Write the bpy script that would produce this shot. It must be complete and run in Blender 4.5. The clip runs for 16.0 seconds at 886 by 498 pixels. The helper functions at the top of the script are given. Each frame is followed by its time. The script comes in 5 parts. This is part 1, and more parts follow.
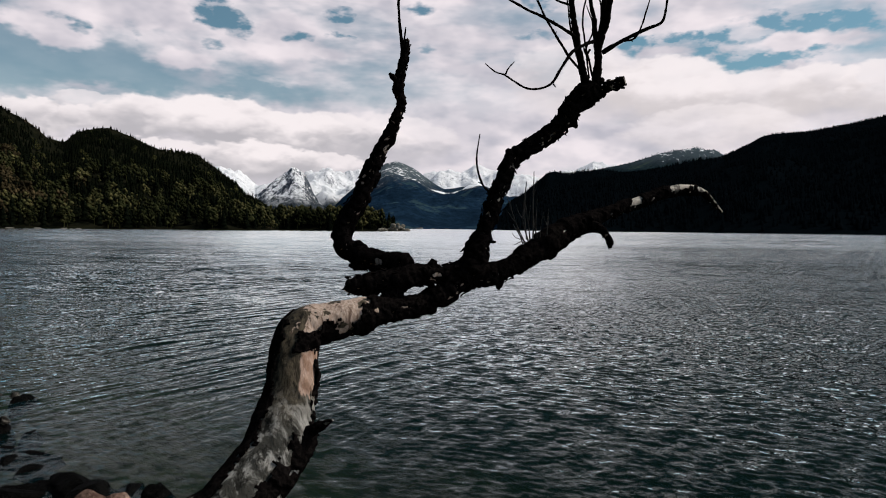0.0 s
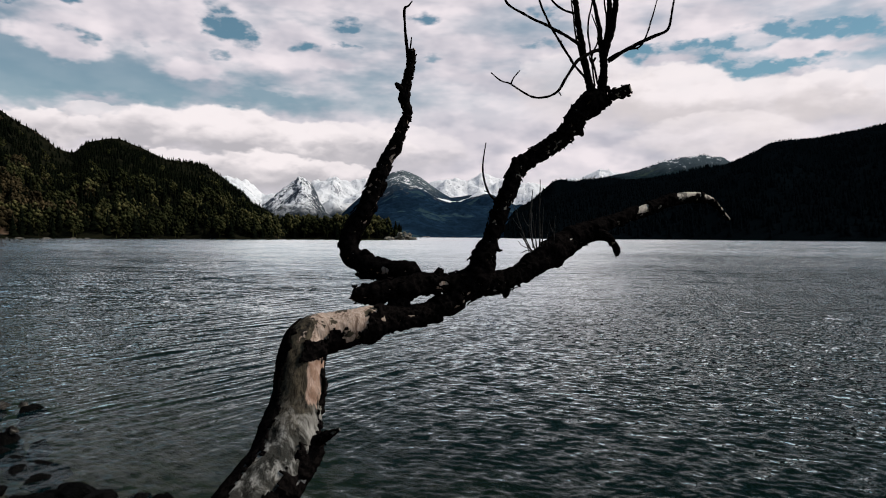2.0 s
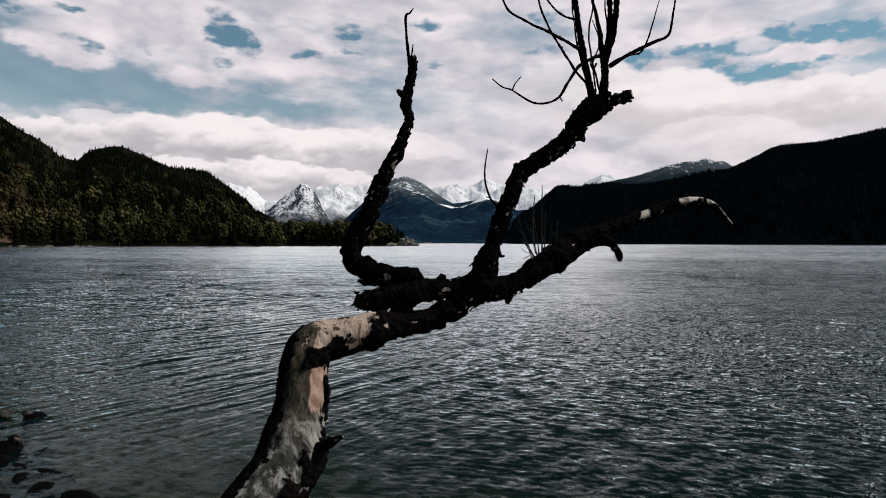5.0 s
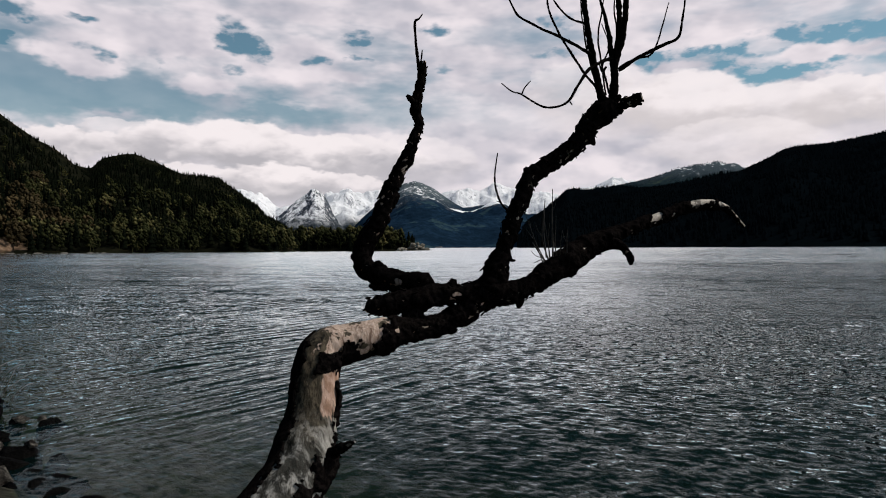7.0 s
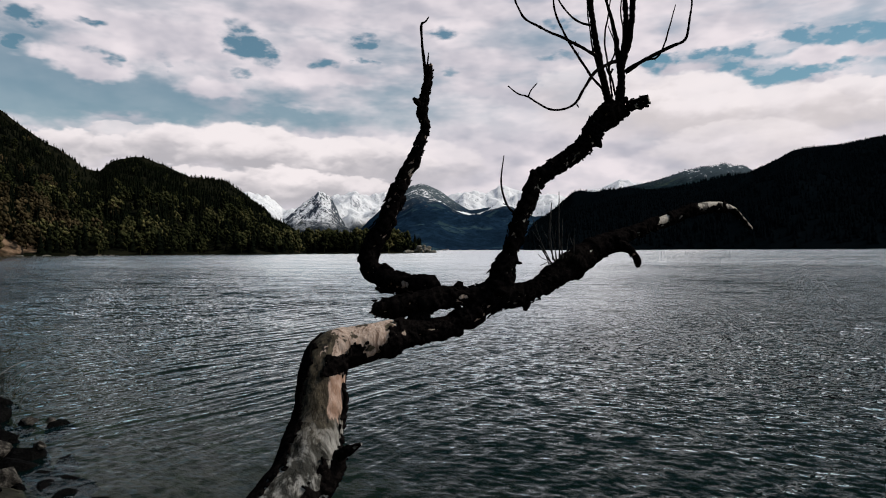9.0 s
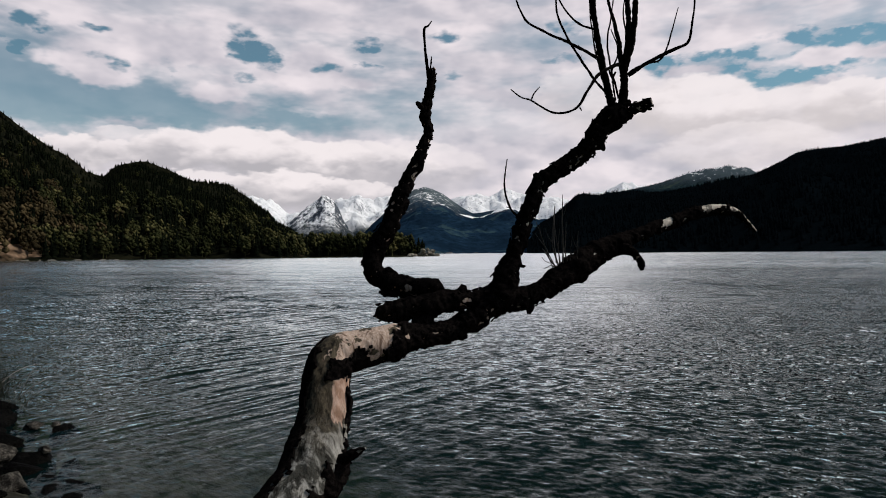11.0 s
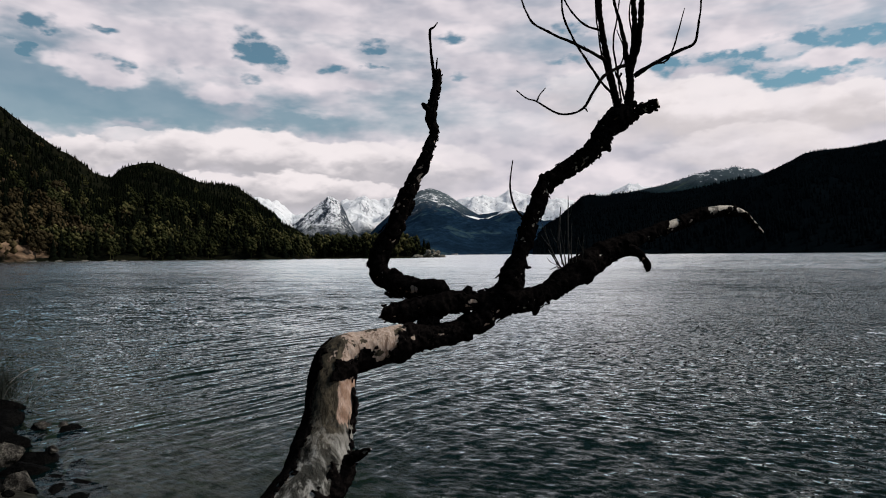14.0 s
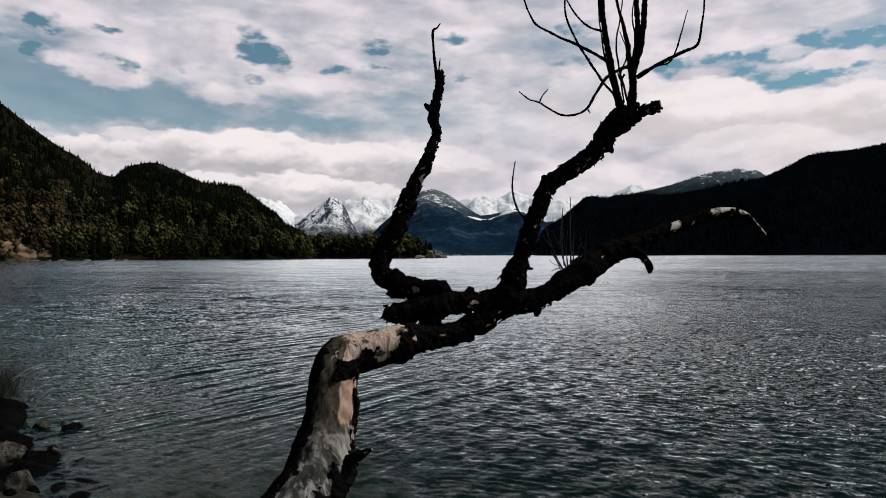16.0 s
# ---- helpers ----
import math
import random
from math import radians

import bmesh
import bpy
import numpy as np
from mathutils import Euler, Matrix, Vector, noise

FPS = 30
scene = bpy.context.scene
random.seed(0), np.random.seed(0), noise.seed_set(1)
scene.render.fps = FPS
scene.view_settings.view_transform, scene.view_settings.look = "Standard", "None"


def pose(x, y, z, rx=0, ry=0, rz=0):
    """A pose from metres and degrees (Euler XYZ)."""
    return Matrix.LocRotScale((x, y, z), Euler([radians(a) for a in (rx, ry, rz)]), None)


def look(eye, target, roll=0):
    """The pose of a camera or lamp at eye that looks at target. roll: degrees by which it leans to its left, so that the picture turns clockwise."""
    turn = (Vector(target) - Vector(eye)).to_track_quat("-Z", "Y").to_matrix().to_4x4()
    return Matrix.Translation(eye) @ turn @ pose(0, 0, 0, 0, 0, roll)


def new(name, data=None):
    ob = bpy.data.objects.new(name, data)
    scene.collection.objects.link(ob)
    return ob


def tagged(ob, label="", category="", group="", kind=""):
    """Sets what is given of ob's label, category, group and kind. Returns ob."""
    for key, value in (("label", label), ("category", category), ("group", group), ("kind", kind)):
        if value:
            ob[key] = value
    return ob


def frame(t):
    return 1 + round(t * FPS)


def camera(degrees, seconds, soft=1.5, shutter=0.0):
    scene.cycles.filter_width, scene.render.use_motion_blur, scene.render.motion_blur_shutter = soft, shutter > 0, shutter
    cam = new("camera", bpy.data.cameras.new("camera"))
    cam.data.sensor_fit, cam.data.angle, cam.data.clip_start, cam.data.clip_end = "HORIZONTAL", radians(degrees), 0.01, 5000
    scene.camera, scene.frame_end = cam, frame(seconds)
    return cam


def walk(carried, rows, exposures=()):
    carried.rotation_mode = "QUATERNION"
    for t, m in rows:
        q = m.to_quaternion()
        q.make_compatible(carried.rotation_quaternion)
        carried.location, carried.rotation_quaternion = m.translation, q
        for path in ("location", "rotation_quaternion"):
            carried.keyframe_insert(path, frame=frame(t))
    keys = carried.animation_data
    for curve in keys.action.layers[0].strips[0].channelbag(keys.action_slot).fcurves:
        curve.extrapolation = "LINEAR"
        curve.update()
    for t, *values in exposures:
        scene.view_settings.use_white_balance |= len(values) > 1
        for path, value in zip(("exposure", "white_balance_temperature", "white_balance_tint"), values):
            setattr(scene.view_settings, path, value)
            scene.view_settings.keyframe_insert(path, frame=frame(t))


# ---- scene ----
cam = camera(69.5, 16.0, soft=1.0)
PATH = [
    (0.0, pose(-0.0015, 0.0027, 1.6969, 88.169, -0.673, 0.248)),
    (0.5, pose(-0.0015, 0.0027, 1.6971, 88.471, -0.757, 0.365)),
    (1.0, pose(-0.0014, 0.0027, 1.6973, 88.707, -0.715, 0.526)),
    (1.5, pose(-0.0013, 0.0026, 1.6975, 88.830, -0.524, 0.828)),
    (2.0, pose(-0.0012, 0.0025, 1.6977, 88.918, -0.436, 0.830)),
    (2.5, pose(-0.0011, 0.0024, 1.6978, 88.992, -0.378, 0.789)),
    (3.0, pose(-0.0010, 0.0023, 1.6979, 89.105, -0.209, 0.941)),
    (3.5, pose(-0.0009, 0.0022, 1.6981, 89.112, -0.362, 0.880)),
    (4.0, pose(-0.0008, 0.0020, 1.6982, 89.263, -0.269, 0.896)),
    (6.5, pose(-0.0005, 0.0003, 1.6997, 89.657, 0.143, 1.700)),
    (7.0, pose(-0.0005, 0.0001, 1.6999, 89.841, 0.248, 1.995)),
    (7.5, pose(-0.0004, 0.0000, 1.7000, 89.882, 0.195, 1.893)),
    (8.0, pose(-0.0004, -0.0001, 1.7002, 89.922, 0.182, 1.917)),
    (8.5, pose(-0.0004, -0.0002, 1.7003, 89.950, 0.310, 2.277)),
    (9.0, pose(-0.0003, -0.0003, 1.7005, 90.058, 0.266, 2.576)),
    (11.5, pose(0.0001, -0.0023, 1.7011, 90.375, 0.458, 2.999)),
    (12.0, pose(0.0000, -0.0024, 1.7011, 90.358, 0.375, 3.183)),
    (12.5, pose(0.0000, -0.0025, 1.7011, 90.339, 0.324, 3.273)),
    (13.0, pose(-0.0000, -0.0026, 1.7011, 90.291, 0.220, 3.285)),
    (13.5, pose(-0.0001, -0.0027, 1.7011, 90.308, 0.248, 3.329)),
    (14.0, pose(-0.0001, -0.0029, 1.7011, 90.468, 0.395, 3.392)),
    (14.5, pose(-0.0002, -0.0030, 1.7011, 90.511, 0.283, 3.624)),
    (15.0, pose(-0.0002, -0.0031, 1.7010, 90.531, 0.348, 3.594)),
    (15.5, pose(-0.0002, -0.0032, 1.7010, 90.484, 0.259, 3.625)),
    (16.0, pose(-0.0002, -0.0033, 1.7009, 90.539, 0.155, 3.564)),
]
# the clip's picture darkens a little on the way
walk(cam, PATH, [(0.0, 0.06), (4.0, 0.05), (7.0, 0.03), (11.0, 0.0), (16.0, 0.0)])

# ---- world and sun ----
SUN_AZIMUTH, SUN_ELEVATION = radians(78), radians(50)
# clouds and clear places: azimuth, elevation, half width, half height in degrees, strength
VEILS = [(-33.3, 11.5, 8.6, 2.01, 1.10), (-24.0, 12.1, 8.8, 1.81, 0.62), (-13.7, 11.5, 8.2, 1.24, 0.50), (-3.7, 11.9, 11.5, 2.04, 0.26), (-25.7, 14.4, 3.9, 1.14, 0.50), (-36.2, 15.5, 2.5, 2.75, 0.70), (-35.2, 12.8, 4.3, 1.06, 0.80), (7.4, 17.9, 4.4, 1.81, 0.38), (-8.8, 17.2, 5.5, 1.66, 0.35), (26.1, 15.0, 8.6, 2.49, 0.55), (-11.8, 13.9, 7.4, 1.13, 0.35), (-29.2, 17.8, 2.4, 0.41, 0.30), (-41.2, 12.7, 5.0, 4.14, 0.90), (36.5, 13.8, 4.6, 2.23, 0.80)]
GAPS_LEFT = [(-35.7, 17.2, 1.2, 0.70, 1.00), (-36.4, 15.4, 1.2, 0.63, 0.90), (-31.2, 17.6, 1.2, 0.24, 0.80), (-31.2, 15.5, 1.2, 0.33, 0.70), (-29.7, 14.9, 0.6, 0.51, 0.80), (-26.5, 14.9, 1.0, 0.78, 0.45), (-20.4, 17.7, 1.2, 1.05, 1.00), (-19.1, 16.8, 1.8, 0.80, 1.10), (-18.0, 15.8, 1.1, 0.54, 0.80), (-20.1, 14.7, 0.9, 0.54, 0.60), (-13.0, 16.1, 1.1, 0.41, 0.90), (-9.8, 17.8, 1.7, 0.64, 0.85), (-9.4, 16.3, 1.8, 0.32, 0.70), (-2.7, 18.7, 1.4, 0.46, 0.80), (-1.8, 15.6, 1.0, 0.38, 0.50), (-16.6, 14.0, 0.8, 0.37, 0.40), (-39.6, 15.3, 1.9, 1.51, 0.90), (-36.6, 13.4, 1.4, 0.40, 0.50)]
GAPS_RIGHT = [(8.3, 19.0, 1.7, 0.71, 0.75), (7.8, 16.6, 1.8, 0.32, 0.50), (6.1, 14.9, 1.0, 0.56, 0.45), (16.3, 15.3, 1.2, 0.71, 0.90), (19.0, 15.9, 3.1, 0.39, 0.80), (22.5, 14.7, 1.7, 0.95, 0.90), (24.9, 13.3, 2.3, 0.77, 1.10), (27.6, 13.6, 2.3, 0.58, 1.00), (25.3, 16.7, 2.4, 0.58, 0.70), (27.6, 15.8, 2.3, 0.73, 0.90), (30.6, 16.1, 2.1, 0.70, 0.90), (22.0, 15.8, 2.1, 0.43, 0.60), (32.7, 15.3, 2.0, 0.77, 0.80), (30.6, 14.1, 1.4, 0.32, 0.60)]
PUFFS = [(-31.8, 14.4, 2.7, 1.00, 1.00), (-35.3, 14.9, 1.4, 0.48, 0.70), (-22.7, 13.4, 2.3, 0.59, 1.00), (18.8, 14.9, 1.9, 0.40, 1.00), (27.6, 14.7, 3.0, 0.45, 1.00), (32.0, 14.5, 1.6, 0.47, 0.90), (21.6, 17.4, 3.4, 1.01, 0.70), (-25.7, 17.0, 3.9, 1.28, 0.60), (-13.7, 17.3, 2.4, 0.64, 0.60), (-29.3, 10.6, 1.6, 0.22, 0.50), (-15.2, 12.3, 2.4, 0.28, 0.50), (-13.7, 14.8, 3.9, 0.56, 0.70), (-34.1, 18.2, 2.2, 0.55, 0.60)]
HEAPS = [(-33.0, 7.7, 3.2, 1.80, 0.95), (-28.9, 9.0, 3.1, 1.33, 0.55), (-29.3, 8.2, 2.4, 1.15, 0.80), (-25.5, 8.2, 4.1, 2.20, 0.95), (-11.8, 7.5, 9.3, 2.56, 0.75), (-5.8, 7.2, 7.0, 2.99, 0.50), (-19.5, 8.3, 5.2, 2.56, 1.00), (-13.8, 8.0, 5.4, 1.95, 0.90), (-16.7, 5.3, 5.7, 1.95, 1.00), (-11.3, 5.1, 4.4, 1.49, 0.80), (-24.4, 5.4, 5.2, 1.59, 0.80), (10.2, 12.7, 4.8, 3.53, 0.45), (18.8, 11.4, 5.5, 2.99, 0.90), (13.6, 12.0, 4.2, 3.26, 0.60), (25.7, 10.1, 4.7, 2.68, 0.85), (29.8, 10.6, 3.3, 2.40, 0.85), (33.6, 10.3, 3.0, 2.38, 0.80), (22.0, 8.1, 7.1, 2.26, 0.50)]


class Nodes:
    """Short hand for node trees."""

    def __init__(self, tree):
        self.tree = tree
        tree.nodes.clear()

    def add(self, kind, inputs=None, **settings):
        n = self.tree.nodes.new(kind)
        for key, value in settings.items():
            if key == "operation":
                n.operation = value
            elif key == "data_type":
                n.data_type = value
            elif key == "blend_type":
                n.blend_type = value
            elif key == "interpolation_type":
                n.interpolation_type = value
            elif key == "vector_type":
                n.vector_type = value
            elif key == "feature":
                n.feature = value
            elif key == "noise_dimensions":
                n.noise_dimensions = value
        for slot, value in (inputs or {}).items():
            if hasattr(value, "is_output"):
                self.tree.links.new(value, n.inputs[slot])
            else:
                n.inputs[slot].default_value = value
        return n

    def math(self, operation, a, b=0.0, c=0.0):
        return self.add("ShaderNodeMath", {0: a, 1: b, 2: c}, operation=operation).outputs[0]

    def vec(self, operation, a, b=(0, 0, 0)):
        return self.add("ShaderNodeVectorMath", {0: a, 1: b}, operation=operation)

    def noise(self, vector, scale, detail=4.0, rough=0.55, warp=0.0):
        n = self.add("ShaderNodeTexNoise", {"Vector": vector, "Scale": scale, "Detail": detail, "Roughness": rough, "Distortion": warp})
        return n.outputs["Fac"]

    def span(self, value, a, b, c=0.0, d=1.0, smooth=True):
        n = self.add("ShaderNodeMapRange", {0: value, 1: a, 2: b, 3: c, 4: d})
        n.interpolation_type = "SMOOTHSTEP" if smooth else "LINEAR"
        return n.outputs[0]

    def mix(self, fac, a, b, blend="MIX"):
        n = self.tree.nodes.new("ShaderNodeMix")
        n.data_type, n.blend_type = "RGBA", blend
        for slot, value in ((0, fac), (6, a), (7, b)):
            if hasattr(value, "is_output"):
                self.tree.links.new(value, n.inputs[slot])
            else:
                n.inputs[slot].default_value = value if slot == 0 else (*value, 1.0)[:4]
        return n.outputs[2]

    def scaled(self, vector, s):
        return self.vec("MULTIPLY", vector, s).outputs[0]


world = bpy.data.worlds.new("sky")
scene.world = world
world.use_nodes = True
W = Nodes(world.node_tree)
sky = world.node_tree.nodes.new("ShaderNodeTexSky")
sky.sky_type, sky.sun_disc = "NISHITA", False
sky.sun_elevation, sky.sun_rotation = SUN_ELEVATION, SUN_AZIMUTH
sky.air_density, sky.dust_density, sky.ozone_density = 1.0, 0.6, 2.0
way = W.add("ShaderNodeTexCoord").outputs["Generated"]
way = W.vec("NORMALIZE", way).outputs[0]
xyz = W.add("ShaderNodeSeparateXYZ", {0: way}).outputs
# azimuth and elevation in degrees, bent by cloud-sized turbulence
flat = W.scaled(way, (1, 1, 2.0))
bend = W.add("ShaderNodeTexNoise", {"Vector": flat, "Scale": 16.0, "Detail": 3.0, "Roughness": 0.5}).outputs["Color"]
bend = W.scaled(W.vec("SUBTRACT", bend, (0.5, 0.5, 0.5)).outputs[0], (4.0, 2.0, 0.0))
az = W.math("MULTIPLY", W.math("ARCTAN2", xyz[0], xyz[1]), 57.2958)
el = W.math("MULTIPLY", W.math("ARCSINE", xyz[2]), 57.2958)
place = W.add("ShaderNodeCombineXYZ", {0: az, 1: el, 2: 0.0}).outputs[0]
place = W.vec("ADD", place, bend).outputs[0]
curl = W.add("ShaderNodeTexNoise", {"Vector": flat, "Scale": 42.0, "Detail": 2.0, "Roughness": 0.5}).outputs["Color"]
place = W.vec("ADD", place, W.scaled(W.vec("SUBTRACT", curl, (0.5, 0.5, 0.5)).outputs[0], (3.4, 1.9, 0.0))).outputs[0]


calm_place = W.add("ShaderNodeCombineXYZ", {0: az, 1: el, 2: 0.0}).outputs[0]
calm_place = W.vec("ADD", calm_place, W.scaled(bend, (0.45, 0.45, 0))).outputs[0]
calm_place = W.vec("ADD", calm_place, W.scaled(W.vec("SUBTRACT", curl, (0.5, 0.5, 0.5)).outputs[0], (2.4, 1.1, 0.0))).outputs[0]


def ellipses(rows, at):
    total = None
    for a, e, w, h, strength in rows:
        off = W.vec("SUBTRACT", at, (a, e, 0)).outputs[0]
        length = W.vec("LENGTH", W.vec("MULTIPLY", off, (1 / w, 1 / h, 0)).outputs[0]).outputs["Value"]
        part_value = W.span(length, 0.3, 1.7, strength, 0.0)
        total = part_value if total is None else W.math("ADD", total, part_value)
    return total


wisps = W.noise(W.scaled(way, (1, 1, 3.0)), 12.0, 4.0, 0.5)
puff = ellipses(PUFFS, calm_place)
gaps = W.math("ADD", W.math("MULTIPLY", ellipses(GAPS_LEFT, calm_place), 1.25), W.math("MAXIMUM", W.math("SUBTRACT", W.math("MULTIPLY", ellipses(GAPS_RIGHT, calm_place), 1.25), W.math("MULTIPLY", puff, 0.9)), W.math("MULTIPLY", puff, -0.35)))
high = W.span(xyz[2], 0.375, 0.46)
loose = W.math("MULTIPLY", W.span(W.noise(flat, 3.2, 5.0, 0.6), 0.18, 0.46, 0.0, 1.7), high)
ragged_edge = W.span(W.noise(W.scaled(way, (1, 1, 2.2)), 38.0, 3.0, 0.55), 0.32, 0.68, 0.50, 1.40)
gaps = W.math("MULTIPLY", gaps, ragged_edge)
clear = W.math("ADD", W.math("ADD", gaps, loose), W.math("MULTIPLY", W.math("SUBTRACT", wisps, 0.54), 1.3))
clear = W.span(clear, -0.10, 1.30, 0.0, 0.97)
# wide thin places through which the blue shows softly
veil = W.math("MULTIPLY", ellipses(VEILS, place), W.span(wisps, 0.30, 0.70, 0.55, 1.35))
thin = W.math("MULTIPLY", W.span(W.noise(W.scaled(way, (1, 1, 3.4)), 6.5, 4.0, 0.55), 0.42, 0.66, 0.0, 0.60), W.span(xyz[2], 0.17, 0.24))
veil = W.math("SUBTRACT", W.math("ADD", veil, thin), puff)
clear = W.math("MAXIMUM", clear, W.span(veil, -0.10, 1.35, 0.0, 0.80))


# cloud relief: tops bright, bellies grey
def heap(vector):
    return W.noise(vector, 5.5, 4.0, 0.52)


relief = W.math("SUBTRACT", heap(flat), heap(W.vec("ADD", flat, (0.02, 0, 0.06)).outputs[0]))
relief = W.span(relief, -0.16, 0.12)
fleece = W.math("SUBTRACT", W.noise(flat, 13.0, 3.0, 0.5), W.noise(W.vec("ADD", flat, (0.012, 0, 0.03)).outputs[0], 13.0, 3.0, 0.5))
fleece = W.span(fleece, -0.18, 0.16)
cloud = W.mix(W.math("ADD", W.math("MULTIPLY", relief, 0.55), W.math("MULTIPLY", fleece, 0.45)), (0.48, 0.47, 0.535), (0.85, 0.775, 0.81))
blue = W.mix(1.0, sky.outputs[0], (0.74, 1.0, 0.88), "MULTIPLY")
blue = W.vec("SCALE", blue)
blue.inputs["Scale"].default_value = 0.078
air = W.mix(clear, cloud, blue.outputs[0])
# heaped clouds low over the mountains, with bright tops and grey bellies
puffy = W.vec("ADD", flat, W.scaled(W.vec("SUBTRACT", curl, (0.5, 0.5, 0.5)).outputs[0], (0.045, 0.045, 0.045))).outputs[0]


def billow(scale, shift):
    near = W.add("ShaderNodeTexVoronoi", {"Vector": puffy, "Scale": scale}).outputs["Distance"]
    far_side = W.add("ShaderNodeTexVoronoi", {"Vector": W.vec("ADD", puffy, shift).outputs[0], "Scale": scale}).outputs["Distance"]
    return W.math("SUBTRACT", far_side, near)


puffs = W.math("ADD", W.math("MULTIPLY", billow(8.0, (-0.022, 0.0, 0.034)), 1.6), W.math("MULTIPLY", billow(19.0, (-0.009, 0.0, 0.014)), 1.0))
for a, e, w, h, strength in HEAPS:
    off = W.vec("MULTIPLY", W.vec("SUBTRACT", calm_place, (a, e, 0)).outputs[0], (1 / w, 1 / h, 0)).outputs[0]
    length = W.vec("LENGTH", off).outputs["Value"]
    rise = W.math("ADD", W.add("ShaderNodeSeparateXYZ", {0: off}).outputs[1], W.math("ADD", W.math("MULTIPLY", W.math("SUBTRACT", relief, 0.5), 0.25), W.math("ADD", W.math("MULTIPLY", puffs, 0.6), W.math("MULTIPLY", W.math("SUBTRACT", fleece, 0.5), 0.25))))
    lit = W.mix(W.span(rise, -0.45, 0.75), (0.47, 0.45, 0.48) if a < 5 else (0.64, 0.59, 0.60), (0.90, 0.83, 0.84))
    # crisp heads, soft feet
    soft_foot = W.span(W.add("ShaderNodeSeparateXYZ", {0: off}).outputs[1], -0.5, 0.2, 0.35, 0.90)
    air = W.mix(W.math("MULTIPLY", W.span(W.math("DIVIDE", W.math("SUBTRACT", length, soft_foot), W.math("SUBTRACT", 1.06, soft_foot)), 0.0, 1.0, 1.0, 0.0), strength), air, lit)
back = W.add("ShaderNodeBackground", {0: air, 1: 1.0}).outputs[0]
W.add("ShaderNodeOutputWorld", {0: back})

sun = new("sun", bpy.data.lights.new("sun", "SUN"))
sun.data.energy, sun.data.angle, sun.data.color = 2.8, radians(10), (1.0, 0.93, 0.84)
sun.matrix_world = look((math.sin(SUN_AZIMUTH) * 50, math.cos(SUN_AZIMUTH) * 50, 50 * math.tan(SUN_ELEVATION)), (0, 0, 0))


# ---- materials ----
def material(name):
    m = bpy.data.materials.new(name)
    m.use_nodes = True
    return m, Nodes(m.node_tree)


def finish(n, color, rough=0.8, bump=None, strength=0.5, distance=0.01, **more):
    slots = {"Base Color": color if hasattr(color, "is_output") else (*color, 1.0), "Roughness": rough}
    slots.update({k.replace("_", " "): v for k, v in more.items()})
    if bump is not None:
        slots["Normal"] = n.add("ShaderNodeBump", {"Height": bump, "Strength": strength, "Distance": distance}).outputs[0]
    shader = n.add("ShaderNodeBsdfPrincipled", slots).outputs[0]
    n.add("ShaderNodeOutputMaterial", {0: shader})


def bark_material():
    m, n = material("dark_bark")
    p = n.add("ShaderNodeTexCoord").outputs["Object"]
    fine = n.noise(p, 90.0, 6.0, 0.65)
    broad = n.noise(p, 14.0, 4.0, 0.6)
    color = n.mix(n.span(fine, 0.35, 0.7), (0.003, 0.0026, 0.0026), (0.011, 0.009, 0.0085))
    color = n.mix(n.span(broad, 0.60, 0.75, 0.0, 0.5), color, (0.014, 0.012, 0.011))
    lichen = n.noise(p, 32.0, 4.0, 0.6)
    color = n.mix(n.span(lichen, 0.70, 0.76, 0.0, 0.9), color, (0.13, 0.115, 0.10))
    finish(n, color, 0.95, fine, 0.8, 0.006, Specular_IOR_Level=0.0)
    return m


